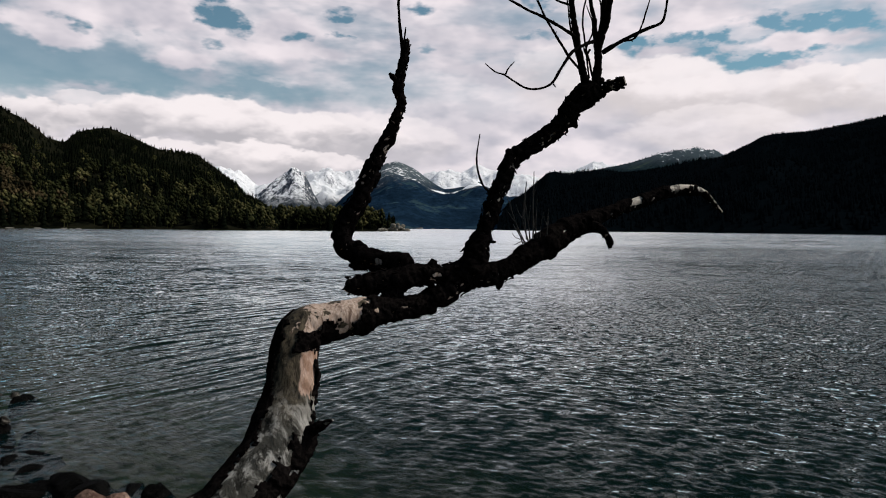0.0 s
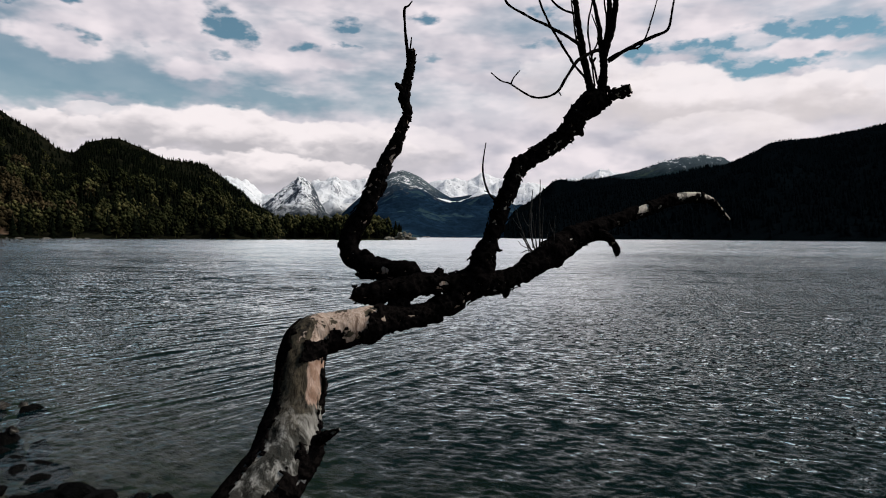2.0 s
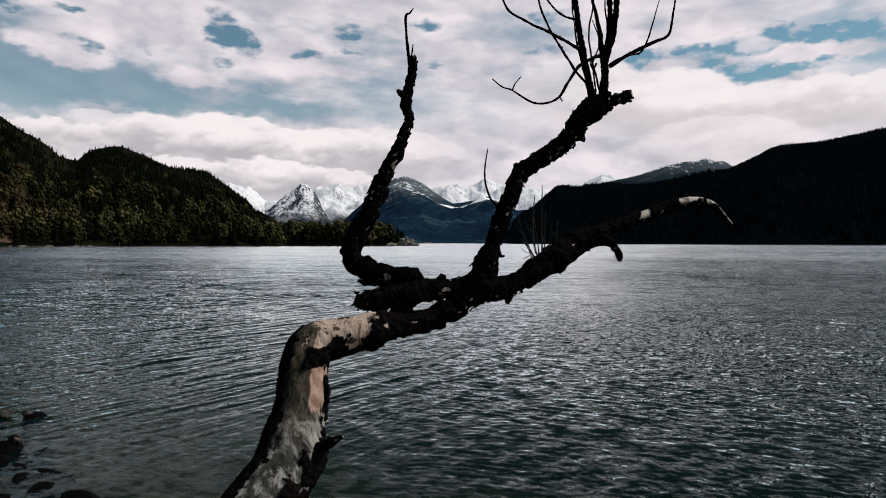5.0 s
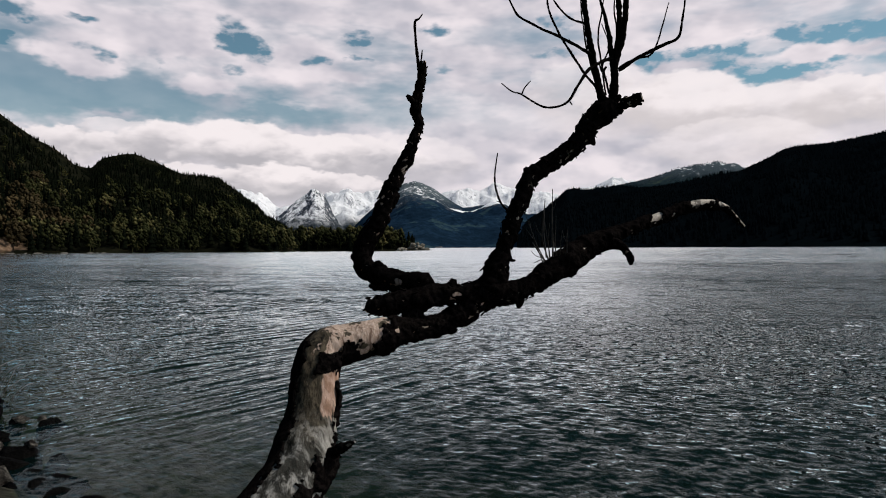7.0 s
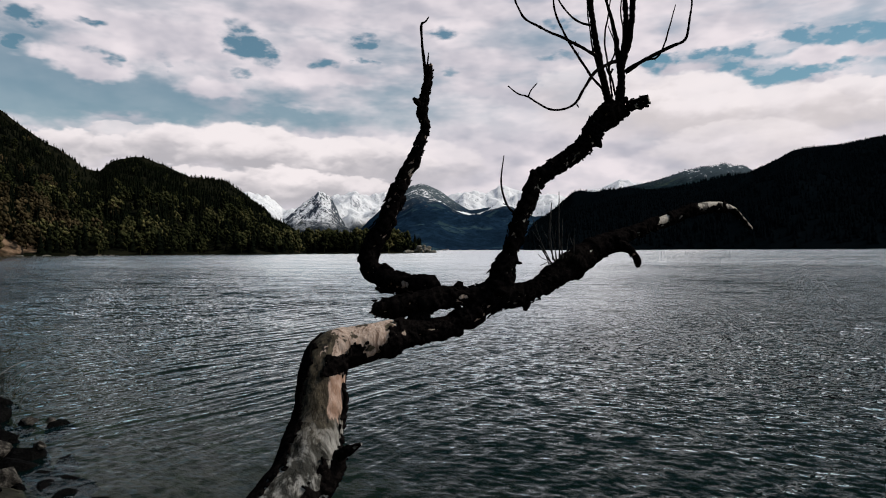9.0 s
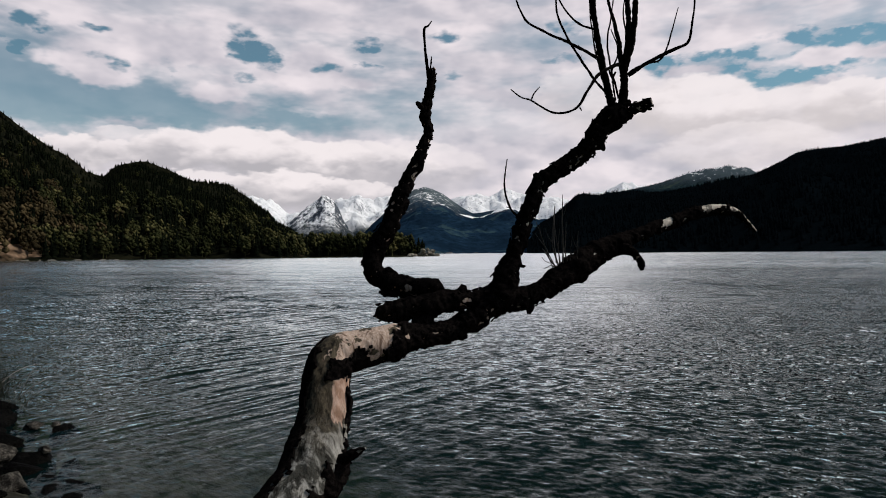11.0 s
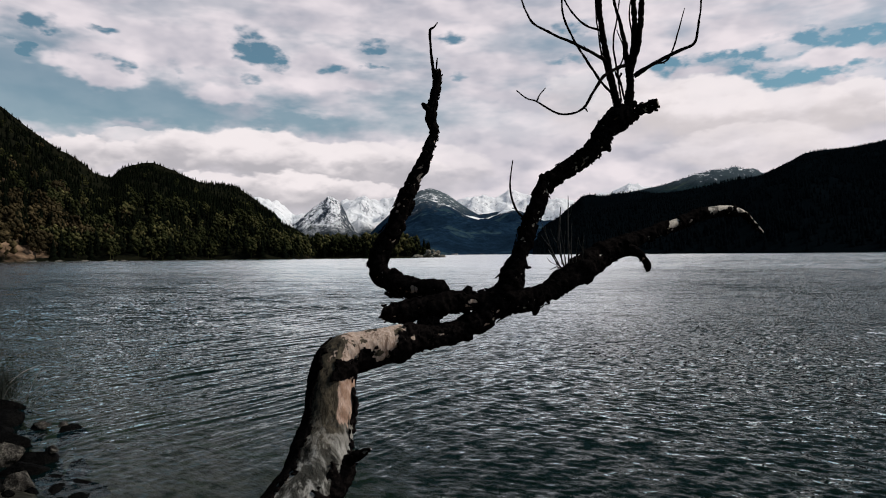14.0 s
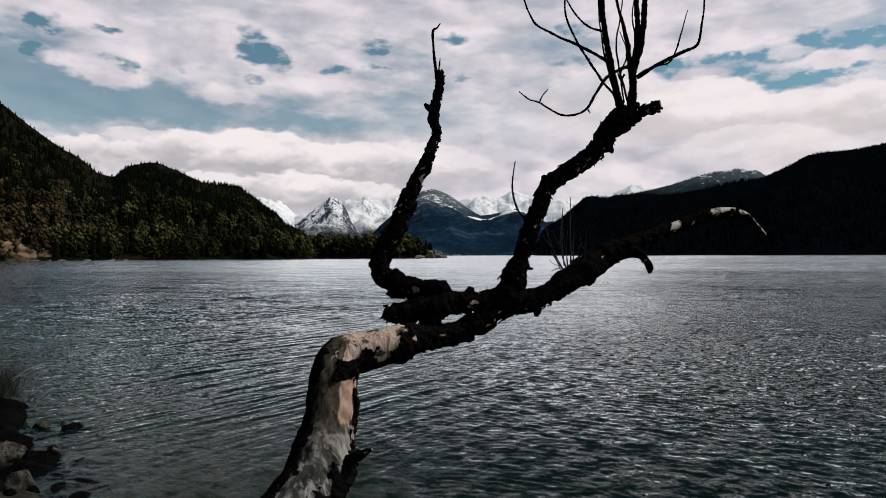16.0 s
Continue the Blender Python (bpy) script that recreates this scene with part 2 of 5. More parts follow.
def bare_wood_material():
    m, n = material("weathered_bare_wood")
    p = n.add("ShaderNodeTexCoord").outputs["Object"]
    h = n.add("ShaderNodeSeparateXYZ", {0: p}).outputs[2]
    grain = n.noise(n.scaled(p, (1, 1, 0.10)), 150.0, 5.0, 0.65)
    streak = n.noise(n.scaled(p, (1, 1, 0.25)), 38.0, 6.0, 0.65, 0.5)
    patch = n.noise(n.scaled(p, (1, 1, 0.6)), 15.0, 6.0, 0.65, 0.8)
    olive = n.mix(n.span(streak, 0.34, 0.66), (0.026, 0.021, 0.012), (0.125, 0.100, 0.066))
    ashen = n.mix(n.span(patch, 0.44, 0.58), (0.045, 0.046, 0.040), (0.41, 0.395, 0.365))
    color = n.mix(n.span(h, 1.18, 1.02), olive, ashen)
    color = n.mix(n.span(grain, 0.35, 0.7, 0.0, 0.5), color, (0.050, 0.038, 0.030))
    x, z = n.add("ShaderNodeSeparateXYZ", {0: p}).outputs[0], h
    ragged = n.math("SUBTRACT", n.noise(n.scaled(p, (1, 1, 0.35)), 30.0, 5.0, 0.6), 0.5)
    blotch = n.noise(p, 20.0, 4.0, 0.6)
    top = n.math("MULTIPLY", n.span(z, 1.295, 1.315), n.span(n.math("ADD", x, n.math("MULTIPLY", ragged, 0.30)), -0.50, -0.485))
    top = n.math("MULTIPLY", top, n.span(blotch, 0.38, 0.43))
    strip = n.math("MULTIPLY", n.span(n.math("ADD", x, n.math("MULTIPLY", ragged, 0.05)), -0.492, -0.486), n.span(n.math("ADD", z, n.math("MULTIPLY", ragged, 0.25)), 1.135, 1.165))
    strip = n.math("MULTIPLY", strip, n.span(z, 1.285, 1.270))
    fresh = n.mix(n.span(grain, 0.3, 0.7), (0.36, 0.25, 0.19), (0.62, 0.49, 0.41))
    fresh = n.mix(n.span(streak, 0.55, 0.62, 0.0, 0.85), fresh, (0.16, 0.095, 0.065))
    fresh = n.mix(n.span(z, 1.30, 1.25), fresh, n.mix(n.span(streak, 0.4, 0.6), (0.48, 0.335, 0.265), (0.30, 0.18, 0.125)))
    stain = n.noise(n.scaled(p, (1, 1, 0.4)), 22.0, 6.0, 0.7)
    bare_face = n.math("MAXIMUM", top, strip)
    color = n.mix(bare_face, color, fresh)
    color = n.mix(n.math("MULTIPLY", n.span(stain, 0.51, 0.60, 0.0, 0.92), n.span(bare_face, 0.0, 1.0, 1.0, 0.25)), color, (0.010, 0.009, 0.007))
    finish(n, color, 0.8, n.math("ADD", grain, streak), 0.6, 0.006, Specular_IOR_Level=0.15)
    return m


def pale_wood_material():
    m, n = material("freshly_stripped_wood")
    p = n.add("ShaderNodeTexCoord").outputs["Object"]
    grain = n.noise(n.scaled(p, (1, 1, 0.15)), 140.0, 4.0, 0.6)
    stain = n.noise(p, 26.0, 5.0, 0.65)
    color = n.mix(n.span(grain, 0.3, 0.7), (0.33, 0.28, 0.23), (0.58, 0.52, 0.45))
    color = n.mix(n.span(stain, 0.50, 0.62, 0.0, 0.9), color, (0.045, 0.034, 0.026))
    finish(n, color, 0.7, grain, 0.35, 0.004, Specular_IOR_Level=0.3)
    return m


def forest_material(name, tones):
    """Foliage whose trees differ one from another, with lit and shaded patches painted by broad noise."""
    m, n = material(name)
    p = n.add("ShaderNodeTexCoord").outputs["Object"]
    # broad noise brightens and darkens whole patches like sun and cloud shade
    lit_patch = n.span(n.noise(p, 0.035, 3.0, 0.6), 0.36, 0.66)
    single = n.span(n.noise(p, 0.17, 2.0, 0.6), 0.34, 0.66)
    own = n.math("ADD", n.math("MULTIPLY", lit_patch, 0.42), n.math("MULTIPLY", single, 0.42))
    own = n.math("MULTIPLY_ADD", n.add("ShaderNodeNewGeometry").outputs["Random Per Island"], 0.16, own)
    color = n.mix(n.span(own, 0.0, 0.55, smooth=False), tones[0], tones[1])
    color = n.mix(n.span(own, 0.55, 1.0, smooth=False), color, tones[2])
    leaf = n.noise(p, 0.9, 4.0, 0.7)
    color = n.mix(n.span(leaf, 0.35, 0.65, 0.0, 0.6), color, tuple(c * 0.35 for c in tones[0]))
    finish(n, color, 1.0, leaf, 1.0, 0.8, Specular_IOR_Level=0.0)
    return m


def slope_material(name, low, high, scree, amount, spots=()):
    m, n = material(name)
    p = n.add("ShaderNodeTexCoord").outputs["Object"]
    a = n.noise(p, 0.02, 6.0, 0.65)
    b = n.noise(p, 0.22, 4.0, 0.6)
    color = n.mix(n.span(b, 0.35, 0.65), low, high)
    color = n.mix(n.span(a, amount, amount + 0.08), color, scree)
    for place_at, size in spots:
        away = n.vec("LENGTH", n.vec("SUBTRACT", p, place_at).outputs[0]).outputs["Value"]
        edge = n.math("ADD", away, n.math("MULTIPLY", n.math("SUBTRACT", n.noise(p, 0.12, 4.0, 0.6), 0.5), size * 1.6))
        color = n.mix(n.span(edge, size, size * 0.6), color, n.mix(n.span(b, 0.3, 0.7), (0.07, 0.045, 0.028), (0.25, 0.165, 0.11)))
    finish(n, color, 1.0, b, 0.6, 2.0, Specular_IOR_Level=0.0)
    return m


def alpine_material(name, forest, rock, line, fade, snow_cover, rough_scale=0.006, fields=()):
    """Forest below, rock and snow above; snow keeps off the steep faces."""
    m, n = material(name)
    g = n.add("ShaderNodeTexCoord").outputs["Object"]
    h = n.add("ShaderNodeSeparateXYZ", {0: g}).outputs[2]
    steep = n.add("ShaderNodeSeparateXYZ", {0: n.add("ShaderNodeNewGeometry").outputs["Normal"]}).outputs[2]
    big = n.noise(g, rough_scale, 7.0, 0.65)
    fine = n.noise(n.scaled(g, (1, 1, 0.4)), rough_scale * 6, 6.0, 0.7)
    level = n.math("ADD", h, n.math("MULTIPLY", n.math("SUBTRACT", big, 0.5), fade * 3.0))
    tree_line = n.span(level, line - fade, line + fade)
    cover = n.math("ADD", n.math("ADD", n.math("MULTIPLY", fine, 1.3), n.math("MULTIPLY", steep, 0.45)), n.math("MULTIPLY", big, 0.5))
    snow = n.math("MULTIPLY", n.span(cover, snow_cover, snow_cover + 0.12), tree_line)
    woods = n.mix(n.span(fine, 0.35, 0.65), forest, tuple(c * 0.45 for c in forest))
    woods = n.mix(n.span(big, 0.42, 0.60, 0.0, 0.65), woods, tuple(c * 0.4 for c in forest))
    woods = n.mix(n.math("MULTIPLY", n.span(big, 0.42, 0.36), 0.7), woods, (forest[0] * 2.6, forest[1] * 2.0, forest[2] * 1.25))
    for across, up, wide, tall, slant in fields:
        x = n.math("SUBTRACT", n.add("ShaderNodeSeparateXYZ", {0: g}).outputs[0], across)
        rise = n.math("SUBTRACT", n.math("SUBTRACT", h, up), n.math("MULTIPLY", x, slant))
        away = n.vec("LENGTH", n.add("ShaderNodeCombineXYZ", {0: n.math("DIVIDE", x, wide), 1: n.math("DIVIDE", rise, tall)}).outputs[0]).outputs["Value"]
        away = n.math("ADD", away, n.math("MULTIPLY", n.math("SUBTRACT", fine, 0.5), 2.2))
        snow = n.math("MAXIMUM", snow, n.span(away, 1.0, 0.8))
    ground_color = n.mix(tree_line, woods, rock)
    color = n.mix(snow, ground_color, (0.84, 0.84, 0.86))
    finish(n, color, 1.0, fine, 0.7, 12.0, Specular_IOR_Level=0.0)
    return m


def stone_material(name, dark, light):
    m, n = material(name)
    p = n.add("ShaderNodeTexCoord").outputs["Object"]
    a = n.noise(p, 9.0, 6.0, 0.65)
    b = n.noise(p, 60.0, 4.0, 0.6)
    own = n.add("ShaderNodeObjectInfo").outputs["Random"]
    color = n.mix(n.span(a, 0.38, 0.64), dark, light)
    color = n.mix(n.span(b, 0.4, 0.6, 0.0, 0.7), color, tuple(c * 0.4 for c in dark))
    color = n.mix(n.math("MULTIPLY", own, 0.5), color, dark)
    finish(n, color, 0.85, n.math("ADD", a, n.math("MULTIPLY", b, 0.4)), 0.9, 0.05, Specular_IOR_Level=0.02)
    return m


def bed_material():
    m, n = material("lakebed_gravel")
    p = n.add("ShaderNodeTexCoord").outputs["Object"]
    cells = n.add("ShaderNodeTexVoronoi", {"Vector": p, "Scale": 13.0, "Randomness": 1.0})
    weed = n.noise(p, 0.9, 5.0, 0.65, 0.6)
    grey = n.noise(p, 5.0, 5.0, 0.6)
    tint = n.math("MULTIPLY", n.add("ShaderNodeSeparateColor", {0: cells.outputs["Color"]}).outputs[0], 0.6)
    color = n.mix(tint, (0.035, 0.036, 0.028), (0.13, 0.122, 0.09))
    color = n.mix(n.span(weed, 0.44, 0.60, 0.0, 0.9), color, (0.036, 0.056, 0.022))
    color = n.mix(n.span(grey, 0.45, 0.7, 0.0, 0.6), color, (0.02, 0.02, 0.017))
    z = n.add("ShaderNodeSeparateXYZ", {0: p}).outputs[2]
    # deeper bed painted darker for the light lost in the water
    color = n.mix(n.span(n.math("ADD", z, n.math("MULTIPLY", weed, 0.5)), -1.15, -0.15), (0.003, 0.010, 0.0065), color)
    # the soil above the water line is darker
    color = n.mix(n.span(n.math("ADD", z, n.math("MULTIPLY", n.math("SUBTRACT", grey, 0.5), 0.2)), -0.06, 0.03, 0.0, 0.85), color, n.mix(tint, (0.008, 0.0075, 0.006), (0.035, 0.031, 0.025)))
    finish(n, color, 0.9, cells.outputs["Distance"], 0.5, 0.05, Specular_IOR_Level=0.05)
    return m


def water_material():
    """Clear lake water. The mesh carries the near waves; farther out slopes too small for it tilt the normal."""
    m, n = material("rippled_lake_water")
    p = n.add("ShaderNodeTexCoord").outputs["Object"]
    xy = n.add("ShaderNodeSeparateXYZ", {0: p}).outputs
    far = n.vec("LENGTH", p).outputs["Value"]

    def slopes(stretch, scale, detail, amount):
        c = n.add("ShaderNodeTexNoise", {"Vector": n.scaled(p, stretch), "Scale": scale, "Detail": detail, "Roughness": 0.62, "Distortion": 0.0}).outputs["Color"]
        c = n.vec("SUBTRACT", c, (0.5, 0.515, 0.5)).outputs[0]
        d = n.vec("SCALE", n.scaled(c, (1.0, 1.0, 0.0)))
        n.tree.links.new(amount, d.inputs["Scale"])
        return d.outputs[0]

    # gusts roughen the open water in long streaks; a lee lies out from the tree
    bearing = n.math("DIVIDE", xy[0], n.math("MAXIMUM", xy[1], 1.0))
    calm = n.span(far, 100.0, 45.0, 0.35, 1.0)
    lee = n.span(n.math("ABSOLUTE", n.math("SUBTRACT", bearing, -0.05)), 0.20, 0.52, 0.17, 1.0)
    gust = n.span(n.noise(n.scaled(p, (0.35, 1.0, 1)), 0.045, 4.0, 0.6), 0.35, 0.65, 0.70, 1.20)
    wind = n.math("MULTIPLY", lee, gust)
    fine = slopes((0.75, 1.0, 1.0), 14.0, 2.0, n.math("MULTIPLY", wind, n.math("MULTIPLY", calm, n.span(far, 4.0, 13.0, 0.40, 1.5))))
    ripple = slopes((0.7, 1.0, 1.0), 8.0, 3.0, n.math("MULTIPLY", n.span(far, 22.0, 9.0, 0.0, 1.0), n.span(xy[0], -2.5, 1.5, 0.25, 0.95)))
    chop = slopes((0.34, 1.0, 1.0), 3.2, 3.0, n.math("MULTIPLY", wind, n.math("MULTIPLY", calm, n.span(far, 7.0, 20.0, 0.0, 1.0))))
    broad = slopes((0.30, 1.0, 1.0), 0.85, 4.0, n.math("MULTIPLY", wind, n.math("MULTIPLY", n.span(far, 12.0, 36.0, 0.0, 1.0), n.span(far, 500.0, 120.0, 0.45, 1.0))))
    normal = n.add("ShaderNodeNewGeometry").outputs["Normal"]
    # the steeper near sides of far waves hide the far sides
    lean = n.add("ShaderNodeCombineXYZ", {1: n.math("MULTIPLY", n.span(far, 7.0, 30.0, 0.0, -0.085), n.span(lee, 0.17, 1.0, 0.80, 1.30))}).outputs[0]
    for tilt in (lean, fine, ripple, chop, broad):
        normal = n.vec("ADD", normal, tilt).outputs[0]
    normal = n.vec("NORMALIZE", normal).outputs[0]
    rough = n.span(far, 10.0, 60.0, 0.015, 0.06)
    fresnel = n.add("ShaderNodeFresnel", {"IOR": 1.333, "Normal": normal}).outputs[0]
    fresnel = n.math("MINIMUM", n.math("MULTIPLY", n.math("POWER", fresnel, 2.3), 4.2), 0.95)
    gloss = n.add("ShaderNodeBsdfGlossy", {"Color": (0.93, 1.0, 1.0, 1), "Roughness": rough, "Normal": normal}).outputs[0]
    clear_water = n.add("ShaderNodeBsdfTransparent", {"Color": (0.68, 0.72, 0.62, 1)}).outputs[0]
    deep = n.add("ShaderNodeBsdfDiffuse", {"Color": (0.0025, 0.0125, 0.0135, 1)}).outputs[0]
    under = n.add("ShaderNodeMixShader", {0: 0.35, 1: clear_water, 2: deep}).outputs[0]
    shader = n.add("ShaderNodeMixShader", {0: fresnel, 1: under, 2: gloss}).outputs[0]
    n.add("ShaderNodeOutputMaterial", {0: shader})
    return m


def plain_material(name, color, rough=0.8):
    m, n = material(name)
    p = n.add("ShaderNodeTexCoord").outputs["Object"]
    a = n.noise(p, 3.0, 5.0, 0.65)
    finish(n, n.mix(n.span(a, 0.35, 0.7), tuple(c * 0.6 for c in color), color), rough, a, 0.3, 0.01)
    return m


BARK, BARE, PALE = bark_material(), bare_wood_material(), pale_wood_material()
# near-black needles, with the hills' cloud shadow put into their tone
SPRUCE = forest_material("shadowed_spruce_needles", [(0.003, 0.0045, 0.003), (0.006, 0.008, 0.0045), (0.012, 0.013, 0.006)])
SPRING = forest_material("spring_foliage", [(0.005, 0.007, 0.0035), (0.048, 0.052, 0.021), (0.22, 0.195, 0.080)])
RUSTY = forest_material("bare_reddish_twigs", [(0.022, 0.018, 0.011), (0.078, 0.060, 0.030), (0.185, 0.132, 0.068)])
# the far needles turn blue: haze put into their colour
FAR_SPRUCE = forest_material("hazy_far_spruce_needles", [(0.0019, 0.0036, 0.0050), (0.0028, 0.0048, 0.0064), (0.0038, 0.0062, 0.0076)])
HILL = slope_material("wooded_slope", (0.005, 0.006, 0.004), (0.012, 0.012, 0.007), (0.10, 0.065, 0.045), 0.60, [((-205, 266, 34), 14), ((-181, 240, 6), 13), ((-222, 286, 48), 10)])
# the slope under them carries the same painted haze
DARK_HILL = slope_material("hazy_dark_wooded_slope", (0.0014, 0.0028, 0.0038), (0.0022, 0.0038, 0.0050), (0.0022, 0.0036, 0.0044), 0.7)
# distance haze is mixed into this forest's blue tone
BLUE_ALP = alpine_material("haze_blue_forest_and_snow", (0.014, 0.034, 0.064), (0.095, 0.118, 0.130), 270, 80, 1.36, 0.006, [(-25, 206, 60, 8, -0.15), (115, 222, 95, 11, 0.22), (-190, 262, 26, 7, 0.2), (-255, 285, 30, 5, 0.1)])
PYRAMID = alpine_material("rocky_snow_peak", (0.04, 0.052, 0.065), (0.060, 0.072, 0.09), 150, 60, 1.17, 0.011)
# rock lightened towards the snow, painting in the distance haze
SNOW = alpine_material("snow_ridge", (0.06, 0.08, 0.10), (0.34, 0.35, 0.38), 170, 50, 1.04, 0.010)
# forest and rock greyed towards blue for haze
GREY_ALP = alpine_material("forest_ridge_with_thin_snow", (0.022, 0.040, 0.048), (0.060, 0.080, 0.092), 390, 35, 1.38)
WET_STONE = stone_material("wet_dark_stone", (0.0022, 0.0022, 0.0022), (0.008, 0.0075, 0.007))
PALE_STONE = stone_material("pale_bank_stone", (0.02, 0.018, 0.016), (0.20, 0.18, 0.155))
RED_STONE = stone_material("reddish_bank_stone", (0.11, 0.062, 0.048), (0.42, 0.28, 0.22))
CLIFF_STONE = stone_material("pale_shore_rock", (0.14, 0.125, 0.10), (0.50, 0.45, 0.37))
BED, WATER = bed_material(), water_material()
GRASS = plain_material("dull_green_grass", (0.007, 0.011, 0.004))
WHITE = plain_material("dull_white_plaster", (0.50, 0.50, 0.50))
SHOOT = plain_material("pale_grey_shoot_bark", (0.034, 0.030, 0.027))
ROOF = plain_material("grey_roof", (0.10, 0.09, 0.085))


# ---- mesh helpers ----
def mesh_object(name, verts, faces, mat, parent=None, smooth=True, label=""):
    me = bpy.data.meshes.new(name)
    me.from_pydata([tuple(v) for v in verts], [], faces)
    me.materials.append(mat)
    if smooth:
        me.polygons.foreach_set("use_smooth", [True] * len(me.polygons))
    me.update()
    ob = new(name, me)
    if parent is not None:
        ob.parent = parent
    if label:
        tagged(ob, label)
    return ob


def fbm(x, y, z, octaves=5):
    return noise.fractal(Vector((x, y, z)), 1.0, 2.0, octaves)


# ---- lake, lakebed and bank ----
def shore_distance(x, y):
    """Metres inland from the water's edge near the viewer; negative over the lake."""
    s = (-(x + 0.6) * 5.2 - (y - 2.0) * 5.0) / 7.21 - 0.45 * min(1.0, max(0.0, y - 2.4))
    return s + 0.22 * math.sin(x * 1.7 + 0.6) + 0.25 * noise.noise(Vector((x * 0.9, y * 0.9, 3)))


def ground_height(x, y):
    s = shore_distance(x, y)
    r = math.hypot(x, y)
    if s > 0:
        # steep inland rise, unseen, added to block sky light from behind
        z = 0.55 * (1 - math.exp(-s * 0.55)) + 0.02 * min(s, 200) + 0.95 * min(max(0.0, s - 3.5), 160) + 0.3 * min(max(0.0, s - 160), 900)
    else:
        z = -5.0 * (1 - math.exp(s * 0.055)) + 0.02 * s / (1 + abs(s))
    if r < 40:
        z += 0.05 * fbm(x * 1.6, y * 1.6, 0) * min(1, 0.3 + abs(s))
    return z


def build_ground():
    radii = [0.0] + [0.35 * 1.075 ** k for k in range(1, 133)]
    radii = [r for r in radii if r < 4800] + [4850.0]
    sides = 168
    verts, faces = [(0, 0, ground_height(0, 0))], []
    for r in radii[1:]:
        for k in range(sides):
            a = 2 * math.pi * k / sides
            x, y = r * math.sin(a), r * math.cos(a)
            verts.append((x, y, ground_height(x, y)))
    for k in range(sides):
        faces.append((0, 1 + (k + 1) % sides, 1 + k))
    for i in range(len(radii) - 2):
        for k in range(sides):
            a, b = 1 + i * sides + k, 1 + i * sides + (k + 1) % sides
            faces.append((a, b, b + sides, a + sides))
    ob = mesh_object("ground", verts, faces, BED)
    tagged(ob, "stony lakebed rising to a grey gravel bank and an added unseen slope behind", "ground", kind="structure")


def wave_height(x, y, r):
    """Wind ripples as a sum of many short-crested wave trains, dying out where they are too far to tell apart."""
    rng = np.random.default_rng(5)
    z = np.zeros_like(x)
    gust = 0.85 + 0.3 * np.sin(x * 0.31 + 1.0) * np.sin(y * 0.27 + x * 0.15) + 0.2 * np.sin(y * 0.83 + x * 0.41) * np.sin(x * 0.9)
    leftward = 1 / (1 + np.exp((x + 0.02 * y - 0.1) / 0.9))
    # trains: count, shortest and longest wave, heading, its spread, peak, slope, share
    trains = [(16, 0.24, 0.52, -54, 9, 4.0, 0.074, (leftward + 0.06) * np.clip((r - 3.0) / 6.0, 0.4, 1.0)),
              (90, 0.04, 0.22, 22, 42, 1.5, 0.021, 1.2 - 0.80 * leftward),
              (90, 0.026, 0.11, 0, 50, 1.3, 0.019, 0.95)]
    for count, short, long, mean, spread, peak, slope, share in trains:
        scale = {4.0: 0.0353, 1.5: 0.60, 1.3: 0.75}[peak]
        for k in range(count):
            length = short * (long / short) ** rng.random()
            heading = np.radians(mean + rng.normal(0, spread))
            phase = 2 * np.pi * (x * np.sin(heading) + y * np.cos(heading)) / length + rng.random() * 6.28
            phase = phase + (0.6 if peak > 2 else 1.5) * np.sin((x * np.cos(heading) - y * np.sin(heading)) * rng.uniform(0.8, 2.0) / (0.15 + length) + rng.random() * 6.28)
            group = (0.5 + 0.5 * np.sin((x * rng.normal() + y * rng.normal()) * 1.1 / (0.15 + 2 * length) + rng.random() * 6.28)) * (0.75 + 0.5 * np.sin(x * rng.normal(0, 1.5) + y * rng.normal(0, 1.5) + rng.random() * 6.28))
            reach = np.clip((length * 330.0 - r) / (length * 250.0), 0.0, 1.0)
            z += slope * length / (2 * np.pi) * group * reach * share * (np.exp(peak * np.sin(phase)) - np.i0(peak)) * scale
    sheltered = np.clip(((x + 0.6) * 5.2 + (y - 2.0) * 5.0) / 7.21 / 3.0, 0.36, 1.0)
    sheltered = np.maximum(sheltered, np.clip((r - 4.6) / 3.0, 0.36, 1.0))
    return z * gust * sheltered


